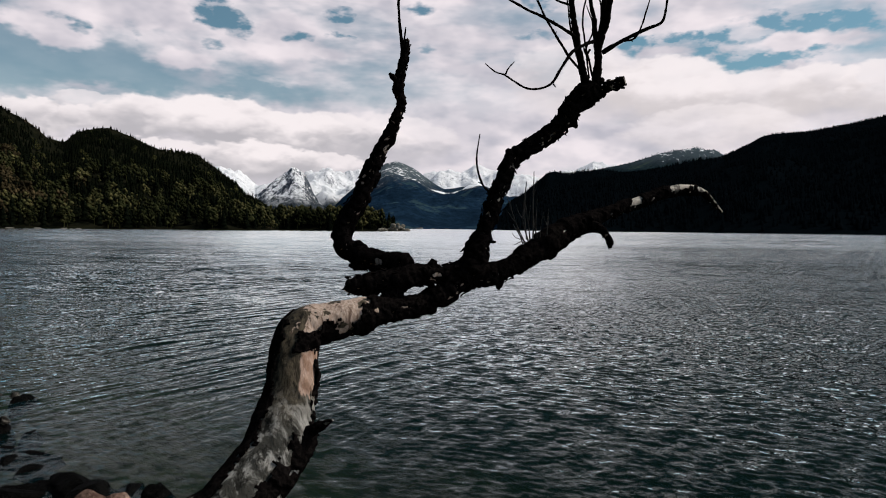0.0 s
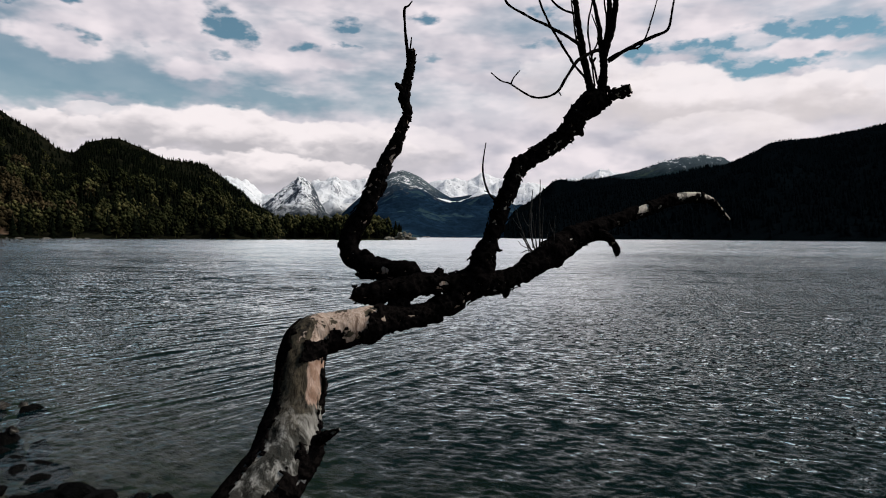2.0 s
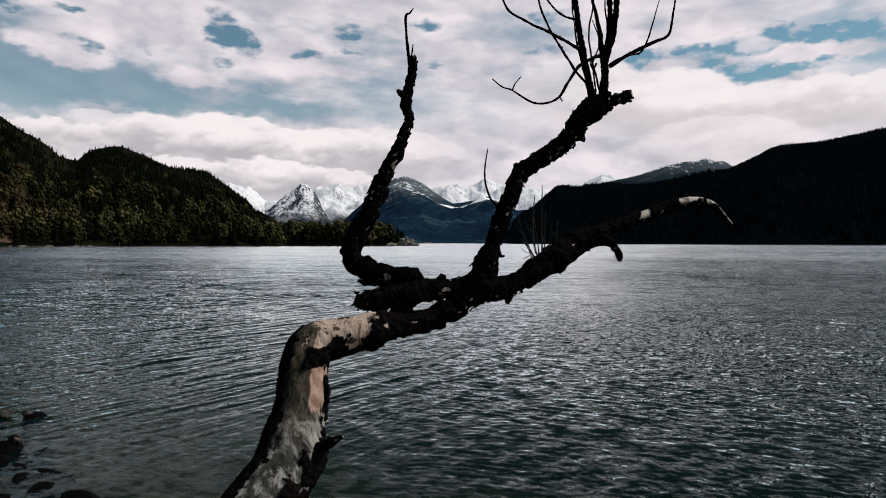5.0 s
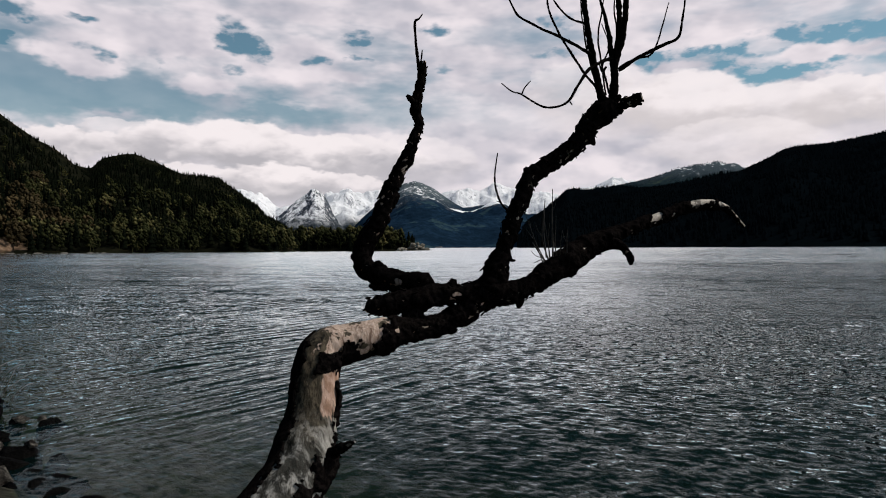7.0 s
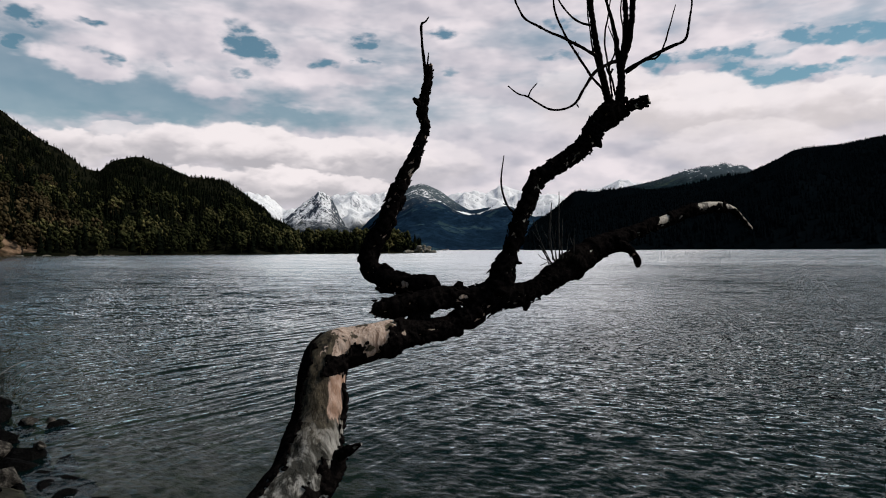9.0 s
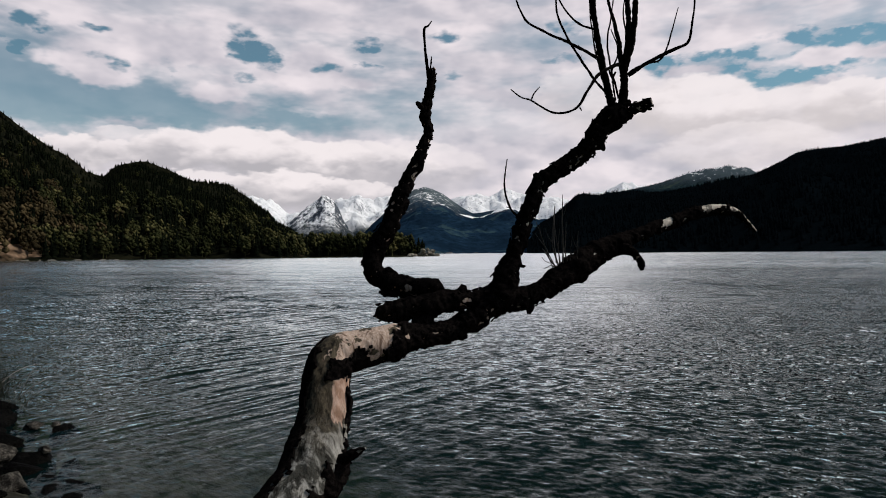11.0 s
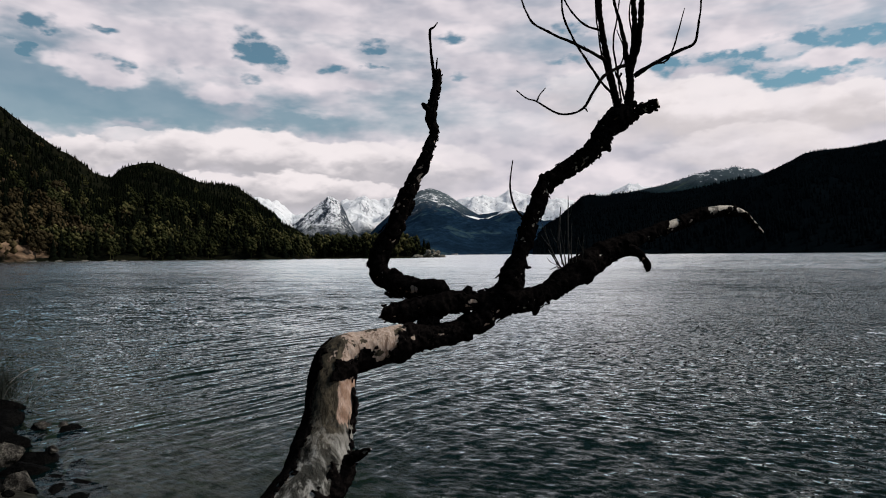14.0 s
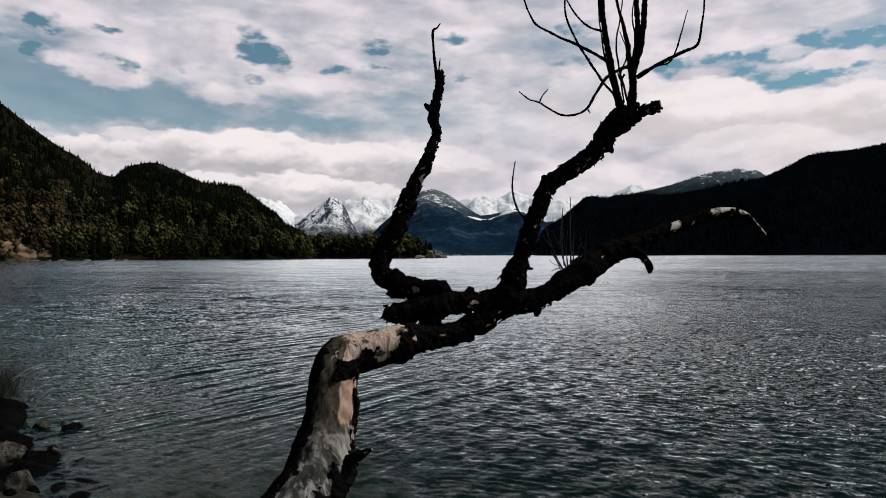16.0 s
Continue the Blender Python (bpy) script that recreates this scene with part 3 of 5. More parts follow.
def build_water():
    rows, r = [0.0, 0.6, 1.2, 1.8, 2.3, 2.7, 3.0], 3.2
    while r < 75:
        rows.append(r)
        r += 0.0065 + 0.0016 * r + 0.00004 * r * r
    rows += [85, 100, 130, 180, 300, 600, 1200, 2400, 4840]
    dense = np.linspace(-40.5, 37, 600)
    rest = np.linspace(37, 319.5, 70)[1:-1]
    az_all = np.radians(np.concatenate([dense, rest]))
    n = len(az_all)
    rr, aa = np.meshgrid(np.array(rows[1:]), az_all, indexing="ij")
    x, y = rr * np.sin(aa), rr * np.cos(aa)
    z = wave_height(x, y, rr)
    co = np.concatenate([[[0.0, 0.0, 0.0]], np.stack([x, y, z], -1).reshape(-1, 3)])
    m = len(rows) - 1
    i0, k0 = np.meshgrid(np.arange(m - 1), np.arange(n), indexing="ij")
    a, b2 = 1 + i0 * n + k0, 1 + i0 * n + (k0 + 1) % n
    quads = np.stack([a, b2, b2 + n, a + n], -1).reshape(-1, 4)
    me = bpy.data.meshes.new("water")
    me.vertices.add(len(co))
    me.vertices.foreach_set("co", co.ravel())
    me.loops.add(quads.size + 3 * n)
    fan = np.stack([np.zeros(n, int), 1 + (np.arange(n) + 1) % n, 1 + np.arange(n)], -1)
    me.loops.foreach_set("vertex_index", np.concatenate([quads.ravel(), fan.ravel()]))
    me.polygons.add(len(quads) + n)
    me.polygons.foreach_set("loop_start", np.concatenate([np.arange(len(quads)) * 4, quads.size + np.arange(n) * 3]))
    me.polygons.foreach_set("use_smooth", np.ones(len(quads) + n, bool))
    me.update(calc_edges=True)
    me.validate()
    me.materials.append(WATER)
    tagged(new("water", me), "rippled grey-green alpine lake reflecting a cloudy sky", "water", kind="structure")


build_ground()
build_water()


# ---- mountains ----
LEFT_CREST = [(-51.9, 163), (-45.7, 145), (-38.0, 103), (-36.3, 90), (-34.4, 76), (-32.6, 63), (-31.4, 54), (-29.0, 40), (-26.4, 31), (-22.9, 15), (-20.2, 2), (-19.3, -4)]
KNOLL_CREST = [(-35.9, 53), (-32.6, 64), (-30.8, 68), (-30.1, 76), (-29.3, 83), (-28.5, 86), (-27.8, 87), (-26.4, 82), (-24.3, 72), (-22.0, 65), (-19.7, 54), (-18.3, 43), (-17.4, 31), (-15.9, 21), (-14.5, 7), (-13.5, -3)]
HEAD_CREST = [(-20.2, 5), (-18.3, 6), (-14.5, 9), (-10.0, 9), (-6.5, 7), (-4.9, 4), (-3.6, 0), (-3.0, -3)]
BLUE_CREST = [(-14.5, 70), (-10.3, 121), (-9.3, 183), (-7.3, 303), (-6.3, 355), (-5.4, 394), (-4.5, 406), (-3.8, 392), (-3.0, 365), (-2.0, 320), (-1.0, 278), (-0.2, 250), (0.8, 254), (1.8, 264), (2.8, 270), (3.6, 262), (4.6, 229), (5.8, 194), (8.3, 150), (10.5, 89)]
PYRAMID_CREST = [(-18.3, 100), (-16.9, 169), (-15.7, 238), (-14.5, 312), (-13.9, 352), (-13.6, 376), (-13.3, 388), (-12.9, 370), (-12.5, 350), (-12.2, 306), (-11.8, 240), (-11.3, 174), (-10.6, 140), (-9.0, 90)]
SNOW_CREST = [(-22.0, 380), (-19.9, 394), (-19.0, 383), (-18.1, 369), (-17.4, 330), (-16.7, 278), (-13.8, 321), (-12.3, 383), (-11.3, 400), (-10.6, 413), (-9.8, 385), (-8.8, 377), (-6.8, 406), (-2.8, 360), (-1.5, 376), (-0.7, 405), (0.3, 417), (1.3, 403), (2.3, 444), (3.3, 459), (4.6, 429), (5.6, 372), (7.5, 378), (9.0, 360), (10.5, 406), (11.9, 463), (12.9, 501), (14.0, 465), (15.2, 434), (19.2, 386)]
RIDGE_CREST = [(11.4, 343), (14.3, 384), (16.1, 413), (17.9, 447), (19.6, 476), (21.3, 473), (23.0, 446), (25.0, 391), (27.3, 314)]
DARK_CREST = [(4.6, 50), (6.3, 113), (7.6, 153), (9.0, 196), (10.5, 199), (12.4, 212), (14.2, 221), (16.1, 231), (18.7, 241), (21.3, 266), (23.2, 284), (24.6, 310), (26.2, 338), (27.7, 350), (29.1, 357), (31.5, 374), (35.8, 414), (42.7, 415), (53.4, 391)]


class Ridge:
    """A mountain side that rises from its foot to a crest seen from the shore. Crest rows: azimuth in degrees and height."""

    def __init__(self, crest, foot, top, rough, bulge=0.85, seed=0.0, grain=60.0):
        self.az = [c[0] for c in crest]
        self.height = [c[1] for c in crest]
        self.foot, self.top, self.rough, self.bulge, self.seed, self.grain = foot, top, rough, bulge, seed, grain

    def crest(self, a):
        return float(np.interp(a, self.az, self.height))

    def point(self, a, u):
        top = self.crest(a)
        shift = 0.10 * (self.top - self.foot) * noise.noise(Vector((a * 0.16, self.seed, 0.5)))
        r = self.foot + shift + (self.top - self.foot - shift) * u
        if u <= 1:
            z = -3 + (top + 3) * (u ** self.bulge)
        else:
            z = top - (top + 30) * (u - 1) * 1.6
        x, y = r * math.sin(radians(a)), r * math.cos(radians(a))
        wave = fbm(x / self.grain, y / self.grain, self.seed, 6)
        fade = min(1.0, u * 4) * (0.22 if abs(u - 1) < 0.02 else 1.0) * min(1.0, max(0.0, top) / 60)
        return Vector((x, y, z + self.rough * wave * fade))

    def height_at(self, a, r):
        """Height of the slope at a distance on an azimuth."""
        low, high = 0.0, 1.0
        for _ in range(30):
            mid = (low + high) / 2
            p = self.point(a, mid)
            low, high = (mid, high) if math.hypot(p.x, p.y) < r else (low, mid)
        return self.point(a, low).z

    def build(self, name, mat, label, step=0.22, rows=40):
        count = int((self.az[-1] - self.az[0]) / step) + 1
        us = [k / rows for k in range(rows + 1)] + [1.03, 1.08, 1.18, 1.4]
        verts = [self.point(self.az[0] + step * i, u) for i in range(count) for u in us]
        n = len(us)
        faces = [(i * n + j, i * n + j + 1, (i + 1) * n + j + 1, (i + 1) * n + j) for i in range(count - 1) for j in range(n - 1)]
        ob = mesh_object(name, verts, [f[::-1] for f in faces], mat)
        return tagged(ob, label, "mountain", kind="structure")


left_slope = Ridge(LEFT_CREST, 292, 520, 10, 0.95, 1.3)
knoll = Ridge(KNOLL_CREST, 300, 640, 11, 0.8, 5.1)
headland = Ridge(HEAD_CREST, 355, 420, 3, 0.6, 9.2)
blue_mountain = Ridge(BLUE_CREST, 1900, 3900, 60, 0.95, 2.7, 420)
pyramid = Ridge(PYRAMID_CREST, 2600, 4200, 48, 1.1, 7.7, 150)
snow_ridge = Ridge(SNOW_CREST, 3300, 4700, 70, 1.0, 4.4, 200)
grey_ridge = Ridge(RIDGE_CREST, 2700, 4000, 50, 0.9, 3.3, 330)
dark_mountain = Ridge(DARK_CREST, 1250, 2600, 45, 0.8, 6.6, 330)

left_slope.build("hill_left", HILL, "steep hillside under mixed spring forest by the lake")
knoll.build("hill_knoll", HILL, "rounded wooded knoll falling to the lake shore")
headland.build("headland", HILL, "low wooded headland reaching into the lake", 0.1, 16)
blue_mountain.build("mountain_blue", BLUE_ALP, "forested mountain tinted blue-green with haze, snow patches on its top", 0.09, 70)
pyramid.build("mountain_pyramid", PYRAMID, "pointed rocky peak streaked with snow", 0.06, 70)
snow_ridge.build("mountain_snow", SNOW, "long snow-covered alpine ridge under the clouds", 0.09, 70)
grey_ridge.build("mountain_grey", GREY_ALP, "distant forest ridge with thin snow along its crest", 0.09, 60)
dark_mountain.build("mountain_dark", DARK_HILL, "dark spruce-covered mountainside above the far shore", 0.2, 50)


# ---- woods ----
def conifer(tiers, sides, seed):
    rng = random.Random(seed)
    verts, faces = [], []
    for t in range(tiers):
        low, top = 0.06 + 0.80 * t / tiers, min(1.0, 0.06 + 0.80 * (t + 1.75) / tiers)
        width = 0.20 * (1 - 0.86 * t / tiers)
        base = len(verts)
        for k in range(sides):
            a = 2 * math.pi * (k + 0.5 * (t % 2)) / sides
            w = width * (0.72 + 0.5 * rng.random())
            verts.append((w * math.cos(a), w * math.sin(a), low - 0.05 * rng.random()))
        verts.append((0.01 * rng.random(), 0, top))
        faces += [(base + k, base + (k + 1) % sides, base + sides) for k in range(sides)]
    return np.array(verts), np.array(faces)


def broadleaf(seed, clumps=14):
    """A crown of many small uneven leaf clumps with gaps, over a short stem."""
    rng = random.Random(seed)
    verts, faces = [], []
    for k in range(clumps):
        h = 0.22 + 0.74 * (k + rng.random()) / clumps
        spread = 0.27 * math.sin(math.pi * (0.10 + 0.80 * (h - 0.2) / 0.8)) ** 0.7
        a, reach = rng.random() * 6.28, spread * rng.random() ** 0.5
        c = Vector((reach * math.cos(a), reach * math.sin(a), h))
        s = 0.065 + 0.075 * rng.random()
        base = len(verts)
        for d in ((1, 0, 0), (0, 1, 0), (-1, 0, 0), (0, -1, 0), (0, 0, 1.2), (0, 0, -0.8)):
            w = s * (0.6 + 0.8 * rng.random())
            verts.append((c.x + d[0] * w + 0.3 * s * rng.random(), c.y + d[1] * w, c.z + d[2] * w))
        faces += [(base + q, base + (q + 1) % 4, base + 4) for q in range(4)] + [(base + (q + 1) % 4, base + q, base + 5) for q in range(4)]
    base = len(verts)
    for z, w in ((0, 0.03), (0.5, 0.015)):
        verts += [(w * math.cos(2.1 * k), w * math.sin(2.1 * k), z) for k in range(3)]
    faces += [(base + k, base + (k + 1) % 3, base + 3 + k) for k in range(3)] + [(base + (k + 1) % 3, base + 3 + (k + 1) % 3, base + 3 + k) for k in range(3)]
    return np.array(verts), np.array(faces)


def woods(name, templates, spots, mat, label):
    """One mesh of many trees. Spots: place, height, width factor."""
    all_v, all_f, base = [], [], 0
    rng = random.Random(name)
    for place_at, height, wide in spots:
        v, f = templates[rng.randrange(len(templates))]
        a = rng.random() * 6.28
        c, s = math.cos(a) * height * wide, math.sin(a) * height * wide
        lean = (rng.random() - 0.5) * 0.08 * height
        out = np.empty_like(v)
        out[:, 0] = v[:, 0] * c - v[:, 1] * s + place_at[0] + lean * v[:, 2]
        out[:, 1] = v[:, 0] * s + v[:, 1] * c + place_at[1]
        out[:, 2] = v[:, 2] * height + place_at[2] - 0.04 * height
        all_v.append(out)
        all_f.append(f + base)
        base += len(v)
    verts, faces = np.concatenate(all_v), np.concatenate(all_f)
    me = bpy.data.meshes.new(name)
    me.vertices.add(len(verts))
    me.vertices.foreach_set("co", verts.ravel())
    me.loops.add(faces.size)
    me.loops.foreach_set("vertex_index", faces.ravel())
    me.polygons.add(len(faces))
    me.polygons.foreach_set("loop_start", np.arange(0, faces.size, 3))
    me.update(calc_edges=True)
    me.validate()
    me.materials.append(mat)
    return tagged(new(name, me), label, "trees", kind="stuff")


CONIFERS = [conifer(5, 7, s) for s in range(6)]
SMALL_CONIFERS = [conifer(2, 5, s) for s in range(4)]
BROADLEAVES = [broadleaf(s) for s in range(6)]


def scatter(ridge, count, low, high, seed, share, tall, azimuths):
    """Spots on a ridge: conifers and broadleaved trees by the share that share(a, u) gives."""
    rng = random.Random(seed)
    dark, light = [], []
    while len(dark) + len(light) < count:
        a = rng.uniform(*azimuths)
        if ridge.crest(a) < 3:
            continue
        u = low + (high - low) * rng.random() ** 0.8
        if ridge is left_slope and min(((a + 37.6) / 1.0) ** 2 + ((u - 0.20) / 0.05) ** 2, ((a + 37.0) / 1.5) ** 2 + ((u - 0.04) / 0.05) ** 2) < rng.uniform(0.1, 0.8):
            continue
        p = ridge.point(a, u)
        if p.z < 0.3:
            continue
        grow = (0.55 + 0.7 * rng.random()) * (1 - 0.72 * u)
        if rng.random() < share(a, u):
            light.append((p, tall * 0.95 * grow, 0.85 + 0.4 * rng.random()))
        else:
            dark.append((p, tall * grow, 0.8 + 0.35 * rng.random()))
    return dark, light


def patchy(scale, seed, bias):
    def share(a, u):
        # fewer broadleaves uphill: dark spruces there stand in for cloud shadow
        v = noise.noise(Vector((a * scale, u * scale * 8, seed))) * 1.9 + bias - u * 2.1
        return min(0.95, max(0.0, v + 0.42))
    return share


d1, l1 = scatter(left_slope, 5200, 0.015, 1.0, 11, patchy(1.3, 1.0, 0.60), 9.4, (-45, -20))
d2, l2 = scatter(knoll, 6500, 0.015, 1.0, 12, patchy(1.4, 4.0, 0.22), 9.2, (-35, -13.6))
d3, l3 = scatter(headland, 620, 0.03, 1.0, 13, patchy(1.6, 7.0, 0.9), 13.5, (-20, -3.7))
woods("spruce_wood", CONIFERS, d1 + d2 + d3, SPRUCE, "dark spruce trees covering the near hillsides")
def is_rusty(p):
    return noise.noise(p * 0.03) * 1.3 + (-math.degrees(math.atan2(p.x, p.y)) - 33.2) * 0.15 - p.z / 75 > 0.02


light_woods = l1 + l2 + l3
rusty = [s for s in light_woods if is_rusty(s[0])]
fresh = [s for s in light_woods if not is_rusty(s[0])]
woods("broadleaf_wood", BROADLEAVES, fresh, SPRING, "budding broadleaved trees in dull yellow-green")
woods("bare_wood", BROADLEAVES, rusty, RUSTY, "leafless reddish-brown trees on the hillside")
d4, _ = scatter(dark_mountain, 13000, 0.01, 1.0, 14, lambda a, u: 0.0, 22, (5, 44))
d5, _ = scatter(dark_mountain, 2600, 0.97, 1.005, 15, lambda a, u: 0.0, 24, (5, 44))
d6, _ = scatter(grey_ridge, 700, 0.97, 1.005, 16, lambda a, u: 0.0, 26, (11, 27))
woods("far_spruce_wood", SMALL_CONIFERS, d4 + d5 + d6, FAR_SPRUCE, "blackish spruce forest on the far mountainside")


# ---- the leaning dead tree ----
def resample(spine, step):
    """A smooth curve through the spine's points, with even steps. Returns places and radii."""
    pts = [Vector(p[:3]) for p in spine]
    rad = [p[3] for p in spine]
    ext = [pts[0] * 2 - pts[1]] + pts + [pts[-1] * 2 - pts[-2]]
    er = [rad[0]] + rad + [rad[-1]]
    places, radii = [], []
    for i in range(len(pts) - 1):
        p0, p1, p2, p3 = ext[i:i + 4]
        n = max(2, int((p2 - p1).length / step))
        for k in range(n):
            t = k / n
            q = 0.5 * ((2 * p1) + (p2 - p0) * t + (2 * p0 - 5 * p1 + 4 * p2 - p3) * t * t + (3 * p1 - p0 - 3 * p2 + p3) * t ** 3)
            places.append(q)
            s = t * t * (3 - 2 * t)
            radii.append(er[i + 1] * (1 - s) + er[i + 2] * s)
    return places + [pts[-1]], radii + [rad[-1]]


def rings(places, sides):
    """For each place the directions of its ring, carried along without twist."""
    out, side = [], None
    for i, p in enumerate(places):
        d = (places[min(i + 1, len(places) - 1)] - places[max(i - 1, 0)]).normalized()
        if side is None:
            side = d.orthogonal().normalized()
        side = (side - d * side.dot(d)).normalized()
        up = d.cross(side)
        out.append([side * math.cos(2 * math.pi * k / sides) + up * math.sin(2 * math.pi * k / sides) for k in range(sides)])
    return out


def tube(places, radii, sides, swell, keep=None, cap=True):
    """A tube whose surface swell(place, direction, radius) shapes; keep(i, place, direction) leaves faces out."""
    dirs = rings(places, sides)
    verts, faces = [], []
    for i, (p, r) in enumerate(zip(places, radii)):
        for d in dirs[i]:
            verts.append(p + d * swell(p, d, r))
    n = sides
    for i in range(len(places) - 1):
        for k in range(n):
            if keep is None or keep(i, places[i] + dirs[i][k] * radii[i], dirs[i][k]):
                a, b = i * n + k, i * n + (k + 1) % n
                faces.append((a, b, b + n, a + n))
    if cap:
        faces.append(tuple(range(n))[::-1])
        faces.append(tuple(range(len(verts) - n, len(verts))))
    return verts, faces


def wood_swell(p, d, r):
    q = p + d * r
    return (r - 0.008 if r > 0.06 else r * 0.78) + r * (0.04 * noise.noise(q * 22) + 0.03 * noise.noise(Vector((q.x * 70, q.y * 70, q.z * 18))))


def bark_swell(p, d, r):
    q = p + d * r
    # bark is thinner on the trunk's left, where it stands for shade
    k = 0.3 if r > 0.075 and (d.x < -0.3 or (d.z < -0.3 and q.x < -0.38)) else 1.0
    lump = noise.noise(q * 12)
    warp = Vector((noise.noise(q * 45), noise.noise(q * 45 + Vector((7, 0, 0))), noise.noise(q * 45 + Vector((0, 9, 0))))) * 0.008
    plate = noise.noise((q + warp) * 21)
    plate = max(-0.55, min(0.75, plate * 5.0))
    chip = max(-0.6, min(0.6, noise.noise((q + warp) * 52) * 4.0))
    crumb = noise.noise(q * 130)
    under = 1.0 if d.z < 0.3 else 0.65
    return r * 0.975 + k * (r * 0.13 * lump + under * (min(0.0085, r * 0.2) * plate + min(0.0052, r * 0.14) * chip) + min(0.003, r * 0.10) * crumb)


def flakes(places, radii, count, seed, bare, size=0.026):
    """Loose bark scales, and shreds that hang from the underside."""
    rng = random.Random(seed)
    dirs = rings(places, 12)
    verts, faces = [], []
    for _ in range(count):
        i = rng.randrange(1, len(places) - 1)
        d = dirs[i][rng.randrange(12)]
        if (d.z > 0.25 and rng.random() < 0.6) or noise.noise(places[i] * 13) < -0.12:
            continue
        if bare(i / len(places), places[i] + d * radii[i], d) or (radii[i] > 0.075 and d.x < -0.1) or radii[i] > 0.081:
            continue
        along = (places[i + 1] - places[i - 1]).normalized()
        along = along if rng.random() < 0.5 else -along
        hanging = d.z < -0.3 and rng.random() < 0.25
        ln, wd, th = size * rng.uniform(0.5, 1.2), size * rng.uniform(0.25, 0.8), 0.0045
        lift = rng.uniform(0.02, 0.32)
        if hanging:
            ln, wd, lift = size * rng.uniform(0.3, 0.7), size * rng.uniform(0.2, 0.45), rng.uniform(0.5, 1.3)
        ln, wd = ln * min(1.0, radii[i] / 0.042), wd * min(1.0, radii[i] / 0.035)
        turn = rng.uniform(-0.7, 0.7)
        across = along.cross(d)
        along2 = along * math.cos(turn) + across * math.sin(turn)
        side2 = along2.cross(d)
        o = places[i] + d * (radii[i] * 0.95)
        base = len(verts)
        for l, w in ((0, 1.0), (0.35, 1.05), (0.7, 0.85), (1.0, 0.35)):
            bend = lift * (0.5 + 0.5 * l)
            tip = along2 * math.cos(bend) + d * math.sin(bend)
            for sgn in (-1, 1):
                jag = rng.uniform(0.6, 1.3)
                for t in (0, 1):
                    verts.append(o + tip * (ln * l) + side2 * (sgn * wd * 0.5 * w * jag) + d * (th * t))
        for step_at in (0, 4, 8):
            a = base + step_at
            faces += [(a, a + 4, a + 5, a + 1), (a + 2, a + 3, a + 7, a + 6), (a + 1, a + 5, a + 7, a + 3), (a, a + 2, a + 6, a + 4)]
        faces.append((base + 12, base + 14, base + 15, base + 13))
    return verts, faces


FLAKES = ([], [])
tree = tagged(new("dead_tree"), "leaning dead lakeside tree with black flaking bark and bare stripped wood", "tree")


def limb(name, spine, sides, bare, flake_count, seed, wood=None, label="", step=0.005):
    places, radii = resample(spine, step)
    v, f = tube(places, radii, sides, wood_swell)
    core = mesh_object(name, v, f, wood or BARE, tree, True, label)
    total = len(places)
    v, f = tube(places, radii, sides, bark_swell, lambda i, p, d: not bare(i / total, p, d), False)
    used = sorted({k for face in f for k in face})
    index = {k: j for j, k in enumerate(used)}
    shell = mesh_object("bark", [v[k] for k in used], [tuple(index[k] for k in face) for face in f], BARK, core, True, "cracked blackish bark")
    solid = shell.modifiers.new("thickness", "SOLIDIFY")
    solid.thickness, solid.offset = 0.007, -1.0
    v, f = flakes(places, radii, flake_count, seed, bare)
    start = len(FLAKES[0])
    FLAKES[0].extend(v)
    FLAKES[1].extend(tuple(start + k for k in face) for face in f)
    return core


TRUNK = [(-1.056, 1.748, 0.301, 0.1991), (-0.925, 1.815, 0.500, 0.1712), (-0.792, 1.881, 0.682, 0.1563), (-0.654, 1.949, 0.807, 0.1226), (-0.604, 2.021, 0.883, 0.1161), (-0.556, 2.084, 0.952, 0.1139), (-0.546, 2.144, 1.027, 0.1094), (-0.534, 2.194, 1.110, 0.0943), (-0.535, 2.234, 1.199, 0.0900), (-0.532, 2.273, 1.281, 0.0875), (-0.506, 2.315, 1.332, 0.0828), (-0.420, 2.359, 1.350, 0.0779), (-0.320, 2.405, 1.370, 0.0707), (-0.217, 2.461, 1.384, 0.0481), (-0.110, 2.517, 1.390, 0.0413), (-0.044, 2.551, 1.418, 0.0474), (0.015, 2.574, 1.454, 0.0500), (0.082, 2.608, 1.515, 0.0598)]
BRIDGE = [(0.082, 2.608, 1.515, 0.0575), (0.002, 2.583, 1.510, 0.0388), (-0.099, 2.547, 1.511, 0.0417), (-0.187, 2.512, 1.495, 0.0490), (-0.285, 2.487, 1.480, 0.0400), (-0.346, 2.473, 1.474, 0.0370), (-0.371, 2.462, 1.465, 0.0307), (-0.384, 2.461, 1.460, 0.0176), (-0.391, 2.461, 1.458, 0.0044)]
